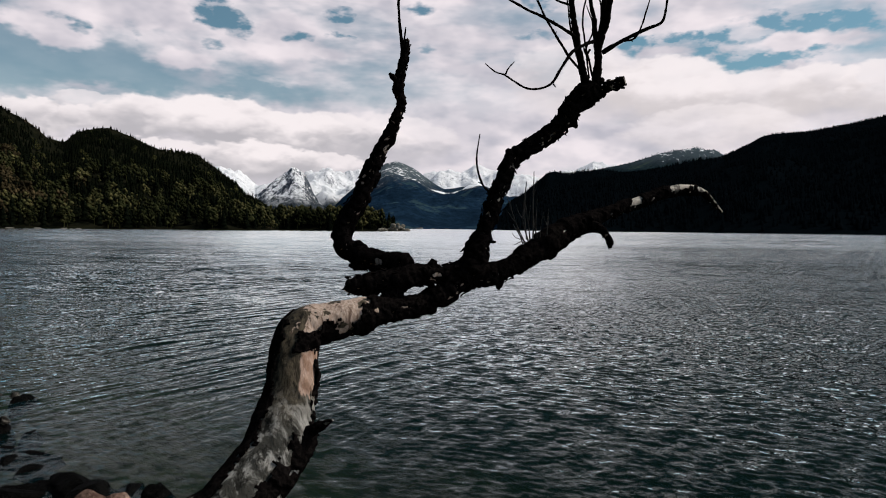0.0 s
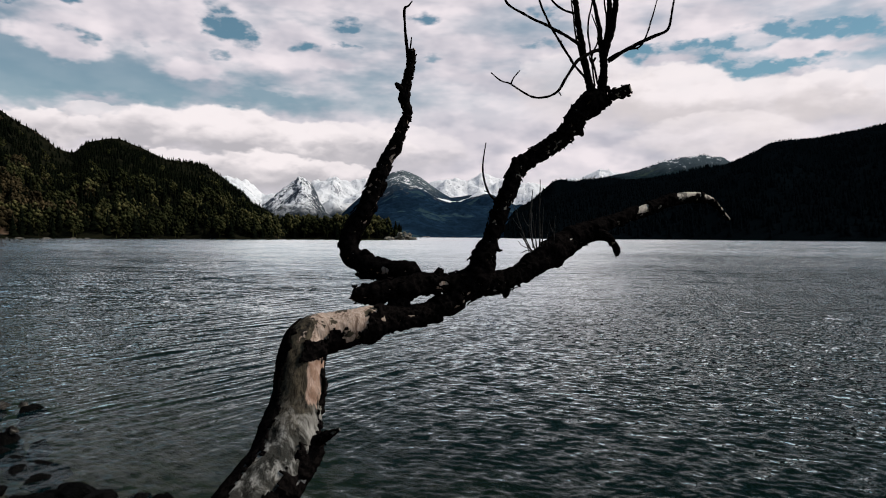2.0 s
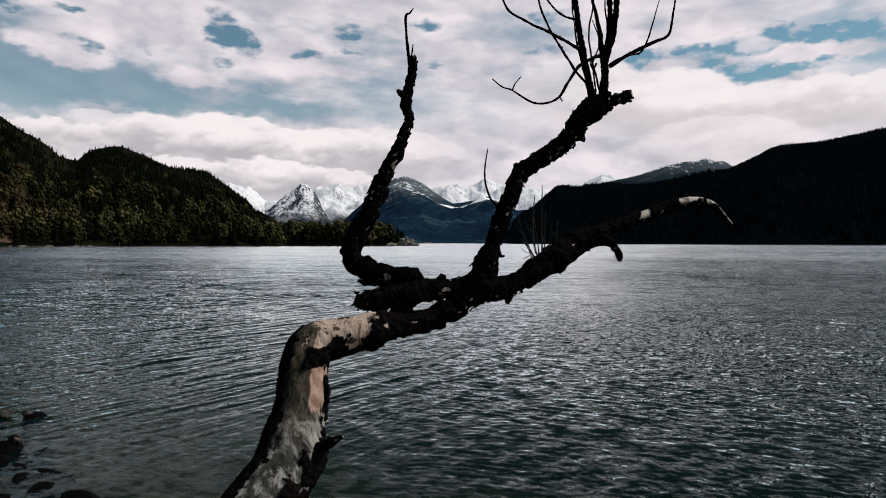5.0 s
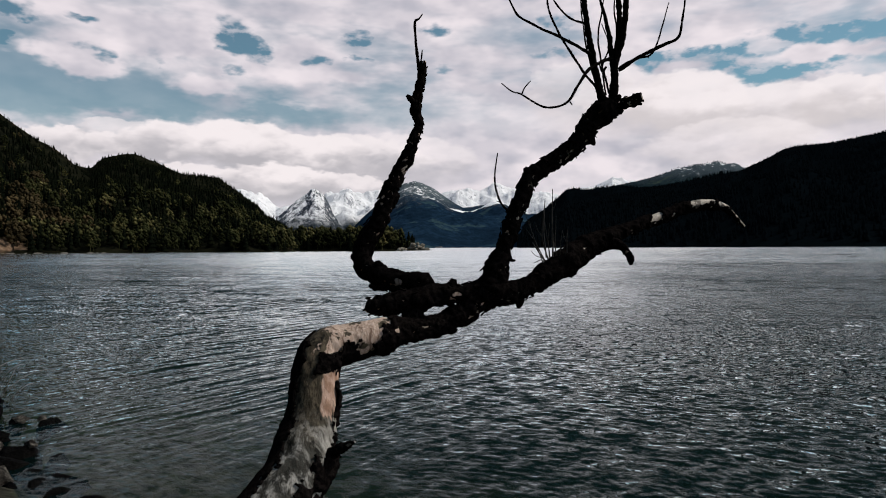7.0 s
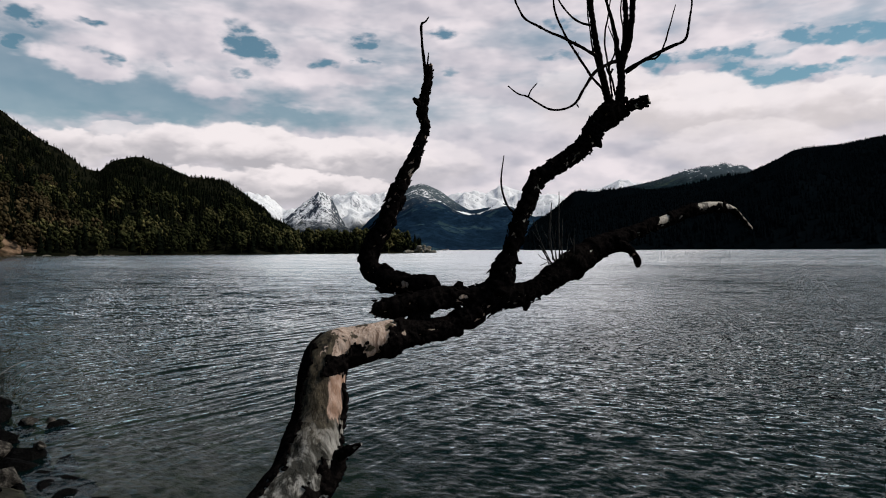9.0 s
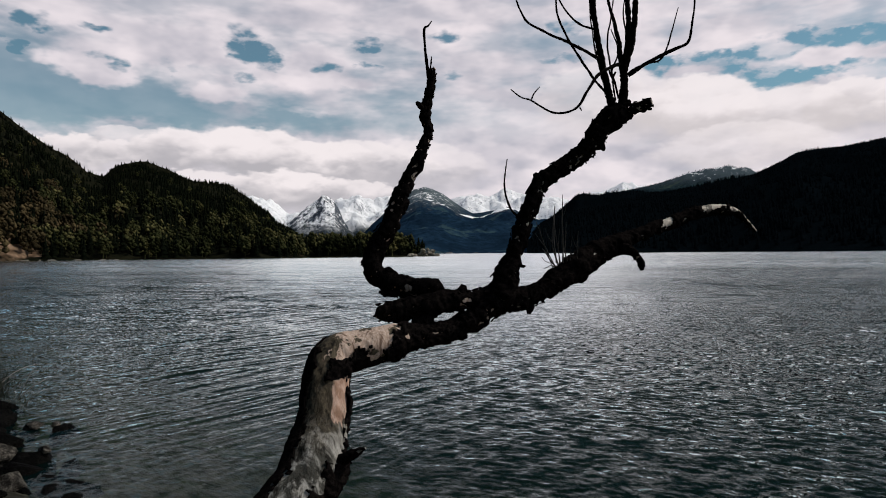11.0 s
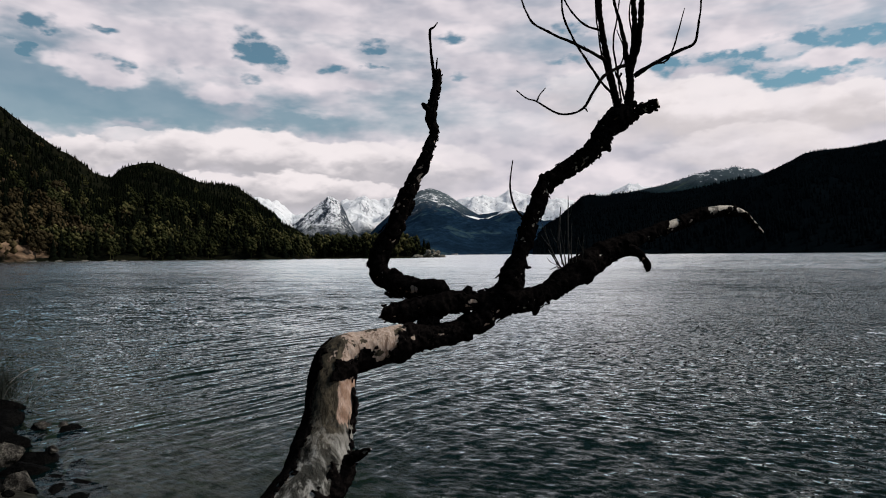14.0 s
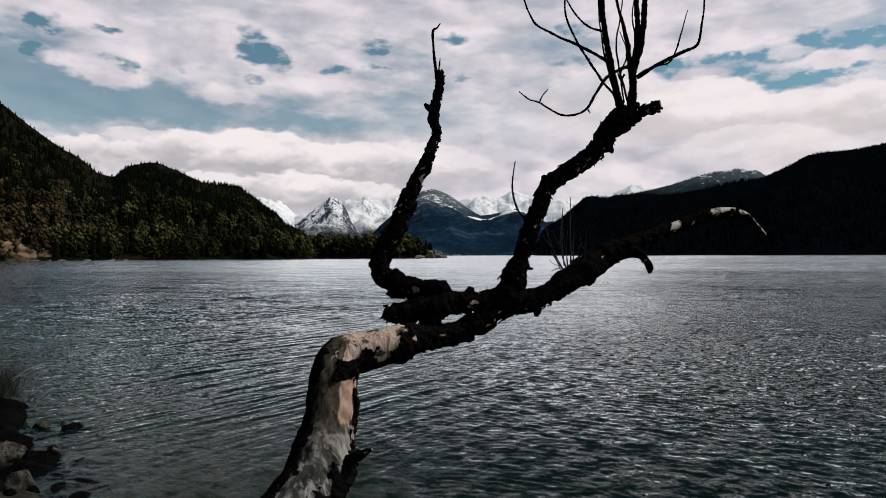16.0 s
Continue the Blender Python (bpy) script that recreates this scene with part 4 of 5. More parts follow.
LEFT = [(-0.111, 2.557, 1.501, 0.0340), (-0.150, 2.564, 1.528, 0.0341), (-0.164, 2.568, 1.541, 0.0387), (-0.171, 2.573, 1.550, 0.0502), (-0.250, 2.588, 1.556, 0.0444), (-0.337, 2.613, 1.578, 0.0450), (-0.398, 2.630, 1.608, 0.0431), (-0.429, 2.638, 1.660, 0.0411), (-0.409, 2.648, 1.732, 0.0380), (-0.358, 2.661, 1.820, 0.0393), (-0.321, 2.672, 1.915, 0.0373), (-0.291, 2.684, 1.995, 0.0301), (-0.253, 2.695, 2.061, 0.0282), (-0.219, 2.697, 2.147, 0.0232), (-0.195, 2.708, 2.220, 0.0182), (-0.209, 2.707, 2.285, 0.0223), (-0.200, 2.717, 2.348, 0.0192), (-0.183, 2.717, 2.420, 0.0172), (-0.173, 2.727, 2.493, 0.0121)]
CENTRE = [(0.094, 2.608, 1.510, 0.0621), (0.122, 2.619, 1.602, 0.0508), (0.161, 2.641, 1.694, 0.0358), (0.196, 2.662, 1.806, 0.0341), (0.245, 2.685, 1.925, 0.0343), (0.281, 2.706, 1.998, 0.0346), (0.339, 2.719, 2.044, 0.0347), (0.413, 2.733, 2.088, 0.0348), (0.487, 2.747, 2.149, 0.0392), (0.532, 2.759, 2.218, 0.0425), (0.588, 2.772, 2.278, 0.0533), (0.634, 2.785, 2.304, 0.0414)]
RIGHT = [(0.094, 2.608, 1.510, 0.0575), (0.188, 2.644, 1.512, 0.0465), (0.273, 2.678, 1.538, 0.0400), (0.360, 2.723, 1.594, 0.0530), (0.451, 2.768, 1.650, 0.0580), (0.519, 2.812, 1.693, 0.0500), (0.614, 2.857, 1.731, 0.0440), (0.711, 2.902, 1.771, 0.0329), (0.827, 2.959, 1.808, 0.0309), (0.946, 3.016, 1.851, 0.0288), (1.065, 3.062, 1.890, 0.0292), (1.185, 3.119, 1.903, 0.0270), (1.270, 3.174, 1.890, 0.0192), (1.332, 3.208, 1.847, 0.0138), (1.392, 3.242, 1.798, 0.0084)]
STUB = [(0.634, 2.785, 2.302, 0.0243), (0.668, 2.767, 2.304, 0.0157), (0.682, 2.747, 2.312, 0.0276), (0.713, 2.739, 2.318, 0.0287), (0.748, 2.721, 2.326, 0.0202)]
HOOK = [(0.587, 2.846, 1.723, 0.0274), (0.657, 2.830, 1.713, 0.0247), (0.696, 2.822, 1.693, 0.0170), (0.713, 2.813, 1.656, 0.0140), (0.724, 2.814, 1.620, 0.0080)]
SPUR = [(-0.476, 2.108, 0.998, 0.0264), (-0.424, 2.081, 1.033, 0.0204), (-0.387, 2.063, 1.058, 0.0129), (-0.360, 2.054, 1.072, 0.0055)]


def trunk_bare(u, p, d):
    n = noise.noise(p * 11) * 0.35 + noise.noise(p * 34) * 0.25 + noise.noise(p * 90) * 0.14
    if p.x > 0.02:
        return n > 0.6
    if p.z > 1.266 and p.x > -0.515 + 0.06 * n:
        return d.x * 0.7 - d.z * 0.7 < 0.45 + n * 0.3 and p.z > 1.347 + (p.x + 0.45) * 0.15 + n * 0.09 and p.x < -0.29 + n * 0.10
    edge = noise.noise(p * 12)
    if p.z > 1.266 + 0.01 * edge and p.x > -0.58 and d.x * 0.7 - d.z * 0.7 > 0.42 + edge * 0.35:
        return False
    side = d.x * 0.973 + d.y * 0.231
    if 1.13 < p.z < 1.28 and p.x > -0.50:
        return side < 0.82 + 0.16 * edge
    # dark bark left on the trunk's left edge imitates its shaded side
    if p.z > 1.015 + 0.08 * n:
        return -0.62 + n * 0.7 < side < 0.80 + n * 0.25
    return -0.42 + n * 0.7 < side < 0.26 + n * 0.5


def limb_bare(threshold):
    return lambda u, p, d: noise.noise(p * 16) * 0.7 + noise.noise(p * 55) * 0.4 > threshold


def right_bare(u, p, d):
    n = noise.noise(p * 15) * 0.5 + noise.noise(p * 50) * 0.4
    for start, end, level in ((0.85, 0.905, 0.25), (1.06, 1.20, 0.22), (1.21, 1.40, 0.28)):
        if start + 0.02 * n < p.x < end + 0.03 * n:
            return d.z * 0.8 - d.y * 0.4 + n * 1.3 > level
    return n > 0.9


def centre_bare(u, p, d):
    n = noise.noise(p * 19) * 0.7 + noise.noise(p * 60) * 0.4
    return n > (0.38 if d.x > 0.15 or p.z > 2.05 else 0.54)


limb("trunk", TRUNK, 84, trunk_bare, 260, 1, BARE, "grey bare trunk, stripped of bark on one side", 0.0035)
limb("limb", BRIDGE, 36, limb_bare(0.8), 260, 2)
limb("limb", LEFT, 32, limb_bare(0.9), 480, 3)
limb("limb", CENTRE, 34, centre_bare, 460, 4, PALE)
limb("limb", RIGHT, 32, right_bare, 480, 5, PALE)
limb("broken_stub", STUB, 22, limb_bare(0.25), 16, 6, PALE)
limb("hooked_stub", HOOK, 18, limb_bare(0.7), 50, 7)
limb("spur", SPUR, 18, limb_bare(0.8), 10, 8)


def knot(spine):
    """A lump of broken bark or a snapped branch's collar."""
    places, radii = resample(spine, 0.004)
    v, f = tube(places, radii, 16, lambda p, d, r: bark_swell(p, d, r) * (1.0 + 0.25 * noise.noise(p * 45 + d)))
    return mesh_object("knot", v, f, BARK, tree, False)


def twig(spine, mat=BARK):
    """A crooked twig with knobs and short snapped spurs."""
    places, radii = resample(spine, 0.006)
    total = len(places)
    for i, p in enumerate(places):
        places[i] = p + noise.noise_vector(p * 16) * min(0.005, radii[i] * 0.8) * min(1.0, i / 8)
    v, f = tube(places, radii, 8, lambda p, d, r: r * (1.0 + 0.25 * noise.noise(p * 55) + 0.18 * noise.noise(p * 150)))
    rng = random.Random(int(abs(spine[0][0]) * 7919 + abs(spine[-1][2]) * 104729))
    if total > 30:
        dirs = rings(places, 8)
        for _ in range(int(total * 0.02)):
            i = rng.randrange(6, total - 4)
            along = (places[i + 1] - places[i - 1]).normalized()
            way_out = (dirs[i][rng.randrange(8)] + along * rng.uniform(0.2, 1.2)).normalized()
            length, thick = rng.uniform(0.004, 0.014), min(0.003, radii[i] * 0.5)
            side = way_out.orthogonal().normalized()
            across = way_out.cross(side)
            base = len(v)
            for l, w in ((0.0, 1.0), (0.6, 0.75), (1.0, 0.35)):
                for k in range(4):
                    turn = math.pi / 2 * k
                    v.append(places[i] + way_out * (radii[i] * 0.6 + length * l) + (side * math.cos(turn) + across * math.sin(turn)) * thick * w)
            for ring_at in (0, 4):
                for k in range(4):
                    c = base + ring_at
                    f.append((c + k, c + (k + 1) % 4, c + 4 + (k + 1) % 4, c + 4 + k))
            f.append((base + 8, base + 9, base + 10, base + 11))
    return mesh_object("twig", v, f, mat, tree)


twig([(-0.190, 2.717, 2.440, 0.0097), (-0.199, 2.716, 2.505, 0.0072), (-0.208, 2.705, 2.581, 0.0053), (-0.210, 2.704, 2.654, 0.0053), (-0.193, 2.705, 2.668, 0.0039), (-0.178, 2.706, 2.690, 0.0024)])
twig([(-0.192, 2.716, 2.457, 0.0060), (-0.184, 2.707, 2.495, 0.0036), (-0.179, 2.707, 2.538, 0.0024)])
twig([(-0.209, 2.706, 2.307, 0.0144), (-0.231, 2.685, 2.327, 0.0119), (-0.241, 2.684, 2.339, 0.0072)])
twig([(0.602, 2.773, 2.285, 0.0218), (0.567, 2.760, 2.416, 0.0150), (0.542, 2.748, 2.534, 0.0144), (0.521, 2.736, 2.651, 0.0125), (0.503, 2.724, 2.767, 0.0131), (0.477, 2.702, 2.925, 0.0107)])
twig([(0.639, 2.785, 2.299, 0.0243), (0.647, 2.795, 2.424, 0.0171), (0.654, 2.805, 2.519, 0.0159), (0.672, 2.815, 2.601, 0.0148), (0.677, 2.825, 2.703, 0.0123), (0.678, 2.834, 2.806, 0.0111), (0.676, 2.853, 2.988, 0.0087)])
twig([(0.659, 2.805, 2.505, 0.0123), (0.679, 2.806, 2.585, 0.0147), (0.692, 2.796, 2.655, 0.0134), (0.700, 2.786, 2.761, 0.0122), (0.713, 2.775, 2.951, 0.0085)])
twig([(0.642, 2.794, 2.460, 0.0122), (0.637, 2.813, 2.564, 0.0123), (0.623, 2.832, 2.682, 0.0087), (0.596, 2.850, 2.814, 0.0062), (0.560, 2.877, 2.965, 0.0045)])
twig([(0.544, 2.748, 2.515, 0.0084), (0.482, 2.704, 2.539, 0.0066), (0.406, 2.670, 2.567, 0.0059), (0.321, 2.635, 2.593, 0.0051), (0.227, 2.609, 2.632, 0.0046), (0.192, 2.597, 2.679, 0.0039), (0.169, 2.585, 2.733, 0.0034), (0.135, 2.573, 2.820, 0.0023)])
twig([(0.567, 2.760, 2.380, 0.0060), (0.509, 2.727, 2.432, 0.0060), (0.458, 2.703, 2.498, 0.0052), (0.396, 2.679, 2.587, 0.0047), (0.355, 2.666, 2.666, 0.0042), (0.341, 2.655, 2.744, 0.0037), (0.345, 2.645, 2.845, 0.0023)])
twig([(0.521, 2.736, 2.646, 0.0053), (0.467, 2.753, 2.670, 0.0048), (0.410, 2.769, 2.726, 0.0039), (0.373, 2.777, 2.791, 0.0034), (0.341, 2.785, 2.857, 0.0025)])
twig([(0.640, 2.804, 2.519, 0.0086), (0.568, 2.730, 2.477, 0.0072), (0.506, 2.686, 2.426, 0.0066), (0.463, 2.654, 2.355, 0.0056), (0.422, 2.632, 2.293, 0.0051), (0.363, 2.619, 2.266, 0.0046), (0.304, 2.606, 2.273, 0.0041), (0.230, 2.591, 2.315, 0.0034), (0.189, 2.579, 2.326, 0.0030), (0.147, 2.566, 2.356, 0.0023)])
twig([(0.230, 2.591, 2.315, 0.0034), (0.242, 2.592, 2.342, 0.0027), (0.267, 2.593, 2.371, 0.0018)])
twig([(0.431, 2.633, 2.293, 0.0035), (0.440, 2.633, 2.279, 0.0023)])
twig([(0.669, 2.806, 2.468, 0.0110), (0.734, 2.779, 2.507, 0.0085), (0.801, 2.763, 2.537, 0.0077), (0.855, 2.746, 2.562, 0.0072), (0.900, 2.738, 2.582, 0.0060), (0.913, 2.729, 2.626, 0.0047), (0.924, 2.719, 2.705, 0.0038), (0.929, 2.708, 2.819, 0.0024)])
twig([(0.746, 2.780, 2.512, 0.0053), (0.805, 2.793, 2.529, 0.0044), (0.843, 2.805, 2.606, 0.0037), (0.891, 2.817, 2.761, 0.0022)])
twig([(0.620, 2.773, 2.358, 0.0044), (0.575, 2.750, 2.534, 0.0039), (0.569, 2.739, 2.615, 0.0036), (0.582, 2.729, 2.695, 0.0029), (0.599, 2.729, 2.826, 0.0022)])
twig([(0.605, 2.763, 2.348, 0.0039), (0.589, 2.751, 2.461, 0.0036), (0.621, 2.772, 2.564, 0.0032), (0.592, 2.780, 2.660, 0.0022)])
twig([(0.557, 2.760, 2.416, 0.0039), (0.526, 2.767, 2.552, 0.0036), (0.507, 2.775, 2.689, 0.0032), (0.500, 2.784, 2.840, 0.0022)])
twig([(0.649, 2.804, 2.524, 0.0039), (0.667, 2.835, 2.657, 0.0037), (0.662, 2.854, 2.764, 0.0032), (0.693, 2.875, 2.897, 0.0023)])
twig([(0.610, 2.782, 2.475, 0.0049), (0.594, 2.771, 2.448, 0.0044), (0.579, 2.770, 2.491, 0.0029)])
twig([(0.191, 2.662, 1.839, 0.0056), (0.148, 2.629, 1.879, 0.0046), (0.126, 2.608, 1.936, 0.0039), (0.122, 2.597, 2.010, 0.0032), (0.133, 2.587, 2.080, 0.0021)])
twig([(0.148, 2.629, 1.882, 0.0028), (0.129, 2.618, 1.888, 0.0018)])
twig([(0.370, 2.723, 1.640, 0.0034), (0.363, 2.682, 1.810, 0.0028), (0.359, 2.641, 1.936, 0.0015)], SHOOT)
twig([(0.351, 2.722, 1.645, 0.0029), (0.321, 2.680, 1.740, 0.0023), (0.328, 2.639, 1.892, 0.0013)], SHOOT)
twig([(0.382, 2.724, 1.645, 0.0026), (0.375, 2.683, 1.740, 0.0021), (0.374, 2.642, 1.825, 0.0011)], SHOOT)
twig([(0.430, 2.727, 1.656, 0.0024), (0.424, 2.686, 1.728, 0.0018), (0.423, 2.645, 1.788, 0.0010)], SHOOT)
twig([(0.337, 2.722, 1.640, 0.0026), (0.290, 2.678, 1.726, 0.0022), (0.249, 2.635, 1.828, 0.0013)], SHOOT)
twig([(0.342, 2.722, 1.635, 0.0026), (0.313, 2.680, 1.665, 0.0021), (0.290, 2.638, 1.702, 0.0015)], SHOOT)
twig([(0.337, 2.722, 1.633, 0.0026), (0.318, 2.680, 1.646, 0.0019), (0.281, 2.638, 1.633, 0.0013)], SHOOT)
twig([(0.361, 2.723, 1.640, 0.0021), (0.337, 2.681, 1.763, 0.0016), (0.321, 2.639, 1.844, 0.0010)], SHOOT)
twig([(0.399, 2.725, 1.645, 0.0021), (0.398, 2.685, 1.716, 0.0016), (0.399, 2.644, 1.767, 0.0010)], SHOOT)
twig([(0.327, 2.721, 1.635, 0.0022), (0.276, 2.677, 1.764, 0.0017), (0.263, 2.636, 1.814, 0.0010)], SHOOT)
twig([(0.369, 2.722, 1.848, 0.0016), (0.376, 2.682, 1.876, 0.0013), (0.372, 2.642, 1.901, 0.0010)], SHOOT)
twig([(0.326, 2.720, 1.741, 0.0018), (0.302, 2.679, 1.768, 0.0016), (0.286, 2.638, 1.800, 0.0010)], SHOOT)
twig([(0.338, 2.720, 1.898, 0.0016), (0.328, 2.680, 1.764, 0.0021), (0.334, 2.641, 1.656, 0.0026)], SHOOT)
twig([(0.356, 2.723, 1.645, 0.0020), (0.346, 2.681, 1.728, 0.0017), (0.346, 2.641, 1.797, 0.0010)], SHOOT)
twig([(0.301, 2.719, 1.705, 0.0018), (0.309, 2.680, 1.674, 0.0021), (0.332, 2.641, 1.642, 0.0023)], SHOOT)
twig([(0.285, 2.718, 1.717, 0.0016), (0.299, 2.679, 1.688, 0.0019), (0.327, 2.641, 1.647, 0.0023)], SHOOT)
twig([(0.294, 2.719, 1.726, 0.0018), (0.267, 2.677, 1.754, 0.0016), (0.247, 2.635, 1.777, 0.0010)], SHOOT)
twig([(0.392, 2.725, 1.649, 0.0021), (0.370, 2.683, 1.716, 0.0017), (0.360, 2.642, 1.767, 0.0010)], SHOOT)
twig([(0.430, 2.726, 1.716, 0.0014), (0.412, 2.685, 1.739, 0.0013), (0.402, 2.644, 1.753, 0.0010)], SHOOT)
twig([(0.418, 2.726, 1.654, 0.0020), (0.426, 2.686, 1.692, 0.0016), (0.422, 2.646, 1.750, 0.0010)], SHOOT)
twig([(0.315, 2.720, 1.655, 0.0018), (0.290, 2.679, 1.665, 0.0014), (0.272, 2.637, 1.682, 0.0010)], SHOOT)
knot([(-0.245, 2.480, 1.430, 0.028), (-0.205, 2.490, 1.436, 0.034), (-0.165, 2.500, 1.440, 0.018)])
knot([(0.400, 2.757, 1.600, 0.030), (0.445, 2.767, 1.602, 0.032), (0.475, 2.777, 1.632, 0.020)])
knot([(0.533, 2.837, 1.698, 0.030), (0.577, 2.837, 1.720, 0.032), (0.617, 2.827, 1.726, 0.028)])
knot([(0.640, 2.820, 1.722, 0.020), (0.670, 2.815, 1.712, 0.020), (0.700, 2.807, 1.692, 0.014)])
knot([(0.708, 2.807, 1.676, 0.012), (0.722, 2.807, 1.650, 0.012), (0.732, 2.807, 1.632, 0.005)])
knot([(-0.061, 2.549, 1.533, 0.0181), (-0.052, 2.550, 1.555, 0.0181), (-0.045, 2.550, 1.573, 0.0113)])
knot([(0.270, 2.696, 2.004, 0.0213), (0.259, 2.695, 2.020, 0.0190), (0.249, 2.694, 2.032, 0.0095)])
knot([(0.082, 2.588, 1.478, 0.0320), (0.086, 2.588, 1.459, 0.0228), (0.093, 2.589, 1.443, 0.0114)])
knot([(-0.369, 2.611, 1.613, 0.0233), (-0.353, 2.612, 1.632, 0.0163), (-0.346, 2.612, 1.641, 0.0093)])
knot([(0.174, 2.632, 1.652, 0.0081), (0.190, 2.623, 1.645, 0.0069), (0.203, 2.614, 1.645, 0.0046)])
knot([(0.326, 2.709, 2.021, 0.0238), (0.338, 2.709, 2.005, 0.0167), (0.345, 2.710, 1.995, 0.0071)])
knot([(0.530, 2.749, 2.161, 0.0217), (0.547, 2.751, 2.144, 0.0120), (0.551, 2.751, 2.132, 0.0048)])
knot([(0.223, 2.646, 1.484, 0.0233), (0.222, 2.646, 1.461, 0.0140), (0.218, 2.646, 1.447, 0.0070)])
knot([(0.442, 2.758, 1.620, 0.0242), (0.451, 2.758, 1.600, 0.0145), (0.454, 2.759, 1.588, 0.0072)])
knot([(0.636, 2.775, 2.285, 0.0291), (0.662, 2.771, 2.284, 0.0218), (0.677, 2.767, 2.275, 0.0097)])
knot([(-0.345, 2.603, 1.546, 0.0232), (-0.368, 2.602, 1.535, 0.0116), (-0.396, 2.600, 1.544, 0.0070)])
knot([(0.641, 2.775, 2.321, 0.0194), (0.661, 2.776, 2.341, 0.0121), (0.670, 2.776, 2.350, 0.0073)])
knot([(-0.338, 2.464, 1.489, 0.0197), (-0.333, 2.464, 1.506, 0.0132), (-0.329, 2.464, 1.515, 0.0066)])

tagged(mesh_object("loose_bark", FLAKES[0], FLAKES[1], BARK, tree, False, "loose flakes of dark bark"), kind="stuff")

# ---- rocks and grass on the near bank ----
def boulder(x, y, z, sx, sy, sz, mat, label, seed, group="bank stones"):
    bm = bmesh.new()
    bmesh.ops.create_icosphere(bm, subdivisions=4 if max(sx, sy) > 0.15 and max(sx, sy) < 0.6 else 3, radius=1.0)
    off = Vector((seed * 7.1, seed * 3.3, seed))
    for v in bm.verts:
        q = v.co.copy()
        k = 0.62 + 0.30 * noise.noise(q * 1.3 + off) + 0.5 * abs(noise.noise(q * 0.8 - off)) + 0.14 * noise.noise(q * 4 + off) + 0.08 * noise.noise(q * 9 + off) + 0.03 * noise.noise(q * 22 + off)
        c = q * k
        for axis in (Vector((0.5, 0.3, 0.8)), Vector((-0.7, 0.2, 0.5)), Vector((0.2, -0.8, 0.4)), Vector((0.9, -0.3, 0.1)), Vector((-0.4, -0.6, 0.7)), Vector((0.1, 0.9, 0.3))):
            a = (axis + 0.4 * noise.noise_vector(off + axis)).normalized()
            over = c.dot(a) - 0.52
            if over > 0:
                c -= a * over * 0.92
        v.co = Vector((c.x * sx, c.y * sy, c.z * sz))
    me = bpy.data.meshes.new("rock")
    bm.to_mesh(me)
    bm.free()
    me.materials.append(mat)
    me.polygons.foreach_set("use_smooth", [True] * len(me.polygons))
    ob = new("rock", me)
    ob.location = (x, y, z)
    ob.rotation_euler = (0, 0, seed * 1.7)
    return tagged(ob, label, "rock", group)


DARK_LABEL, PALE_LABEL, RED_LABEL = "wet black rock at the water's edge", "pale grey weathered stone on the bank", "reddish-brown stone among black rocks"
# black rocks round the foot of the tree, with a cracked reddish one on them
boulder(-2.36, 4.02, -0.03, 0.55, 0.22, 0.17, WET_STONE, DARK_LABEL, 20)
boulder(-2.20, 3.86, 0.00, 0.46, 0.20, 0.15, WET_STONE, DARK_LABEL, 1)
boulder(-2.12, 3.76, 0.04, 0.16, 0.13, 0.09, RED_STONE, RED_LABEL, 2)
boulder(-1.95, 3.76, 0.035, 0.14, 0.12, 0.09, RED_STONE, RED_LABEL, 23)
boulder(-2.66, 4.00, -0.05, 0.34, 0.18, 0.15, WET_STONE, DARK_LABEL, 28)
boulder(-2.00, 4.06, -0.07, 0.30, 0.15, 0.14, WET_STONE, DARK_LABEL, 29)
boulder(-1.80, 3.96, -0.04, 0.17, 0.15, 0.16, WET_STONE, DARK_LABEL, 21)
boulder(-1.72, 3.60, 0.00, 0.22, 0.18, 0.15, WET_STONE, DARK_LABEL, 3)
boulder(-2.68, 3.82, -0.02, 0.35, 0.24, 0.15, WET_STONE, DARK_LABEL, 4)
# the darker shore farther along
boulder(-3.42, 4.52, 0.02, 0.26, 0.17, 0.15, PALE_STONE, PALE_LABEL, 5)
boulder(-3.95, 5.02, 0.06, 0.26, 0.18, 0.20, PALE_STONE, PALE_LABEL, 6)
boulder(-3.12, 4.52, -0.06, 0.24, 0.20, 0.11, WET_STONE, DARK_LABEL, 7)
boulder(-3.68, 5.10, -0.02, 0.30, 0.20, 0.17, WET_STONE, DARK_LABEL, 8)
boulder(-3.36, 5.14, -0.06, 0.17, 0.13, 0.12, WET_STONE, DARK_LABEL, 16)
boulder(-3.60, 5.16, 0.09, 0.09, 0.06, 0.05, PALE_STONE, PALE_LABEL, 9)
boulder(-3.30, 4.78, -0.06, 0.22, 0.16, 0.10, WET_STONE, DARK_LABEL, 17)
boulder(-3.02, 4.66, -0.06, 0.26, 0.18, 0.11, WET_STONE, DARK_LABEL, 24)
boulder(-2.86, 4.38, -0.05, 0.24, 0.17, 0.11, WET_STONE, DARK_LABEL, 25)
boulder(-3.62, 4.84, -0.02, 0.32, 0.20, 0.15, WET_STONE, DARK_LABEL, 26)
boulder(-4.62, 5.80, 0.00, 0.36, 0.22, 0.16, WET_STONE, DARK_LABEL, 27)
boulder(-4.05, 6.08, -0.03, 0.24, 0.13, 0.12, WET_STONE, DARK_LABEL, 10)
boulder(-4.42, 6.12, -0.03, 0.22, 0.13, 0.11, WET_STONE, DARK_LABEL, 18)
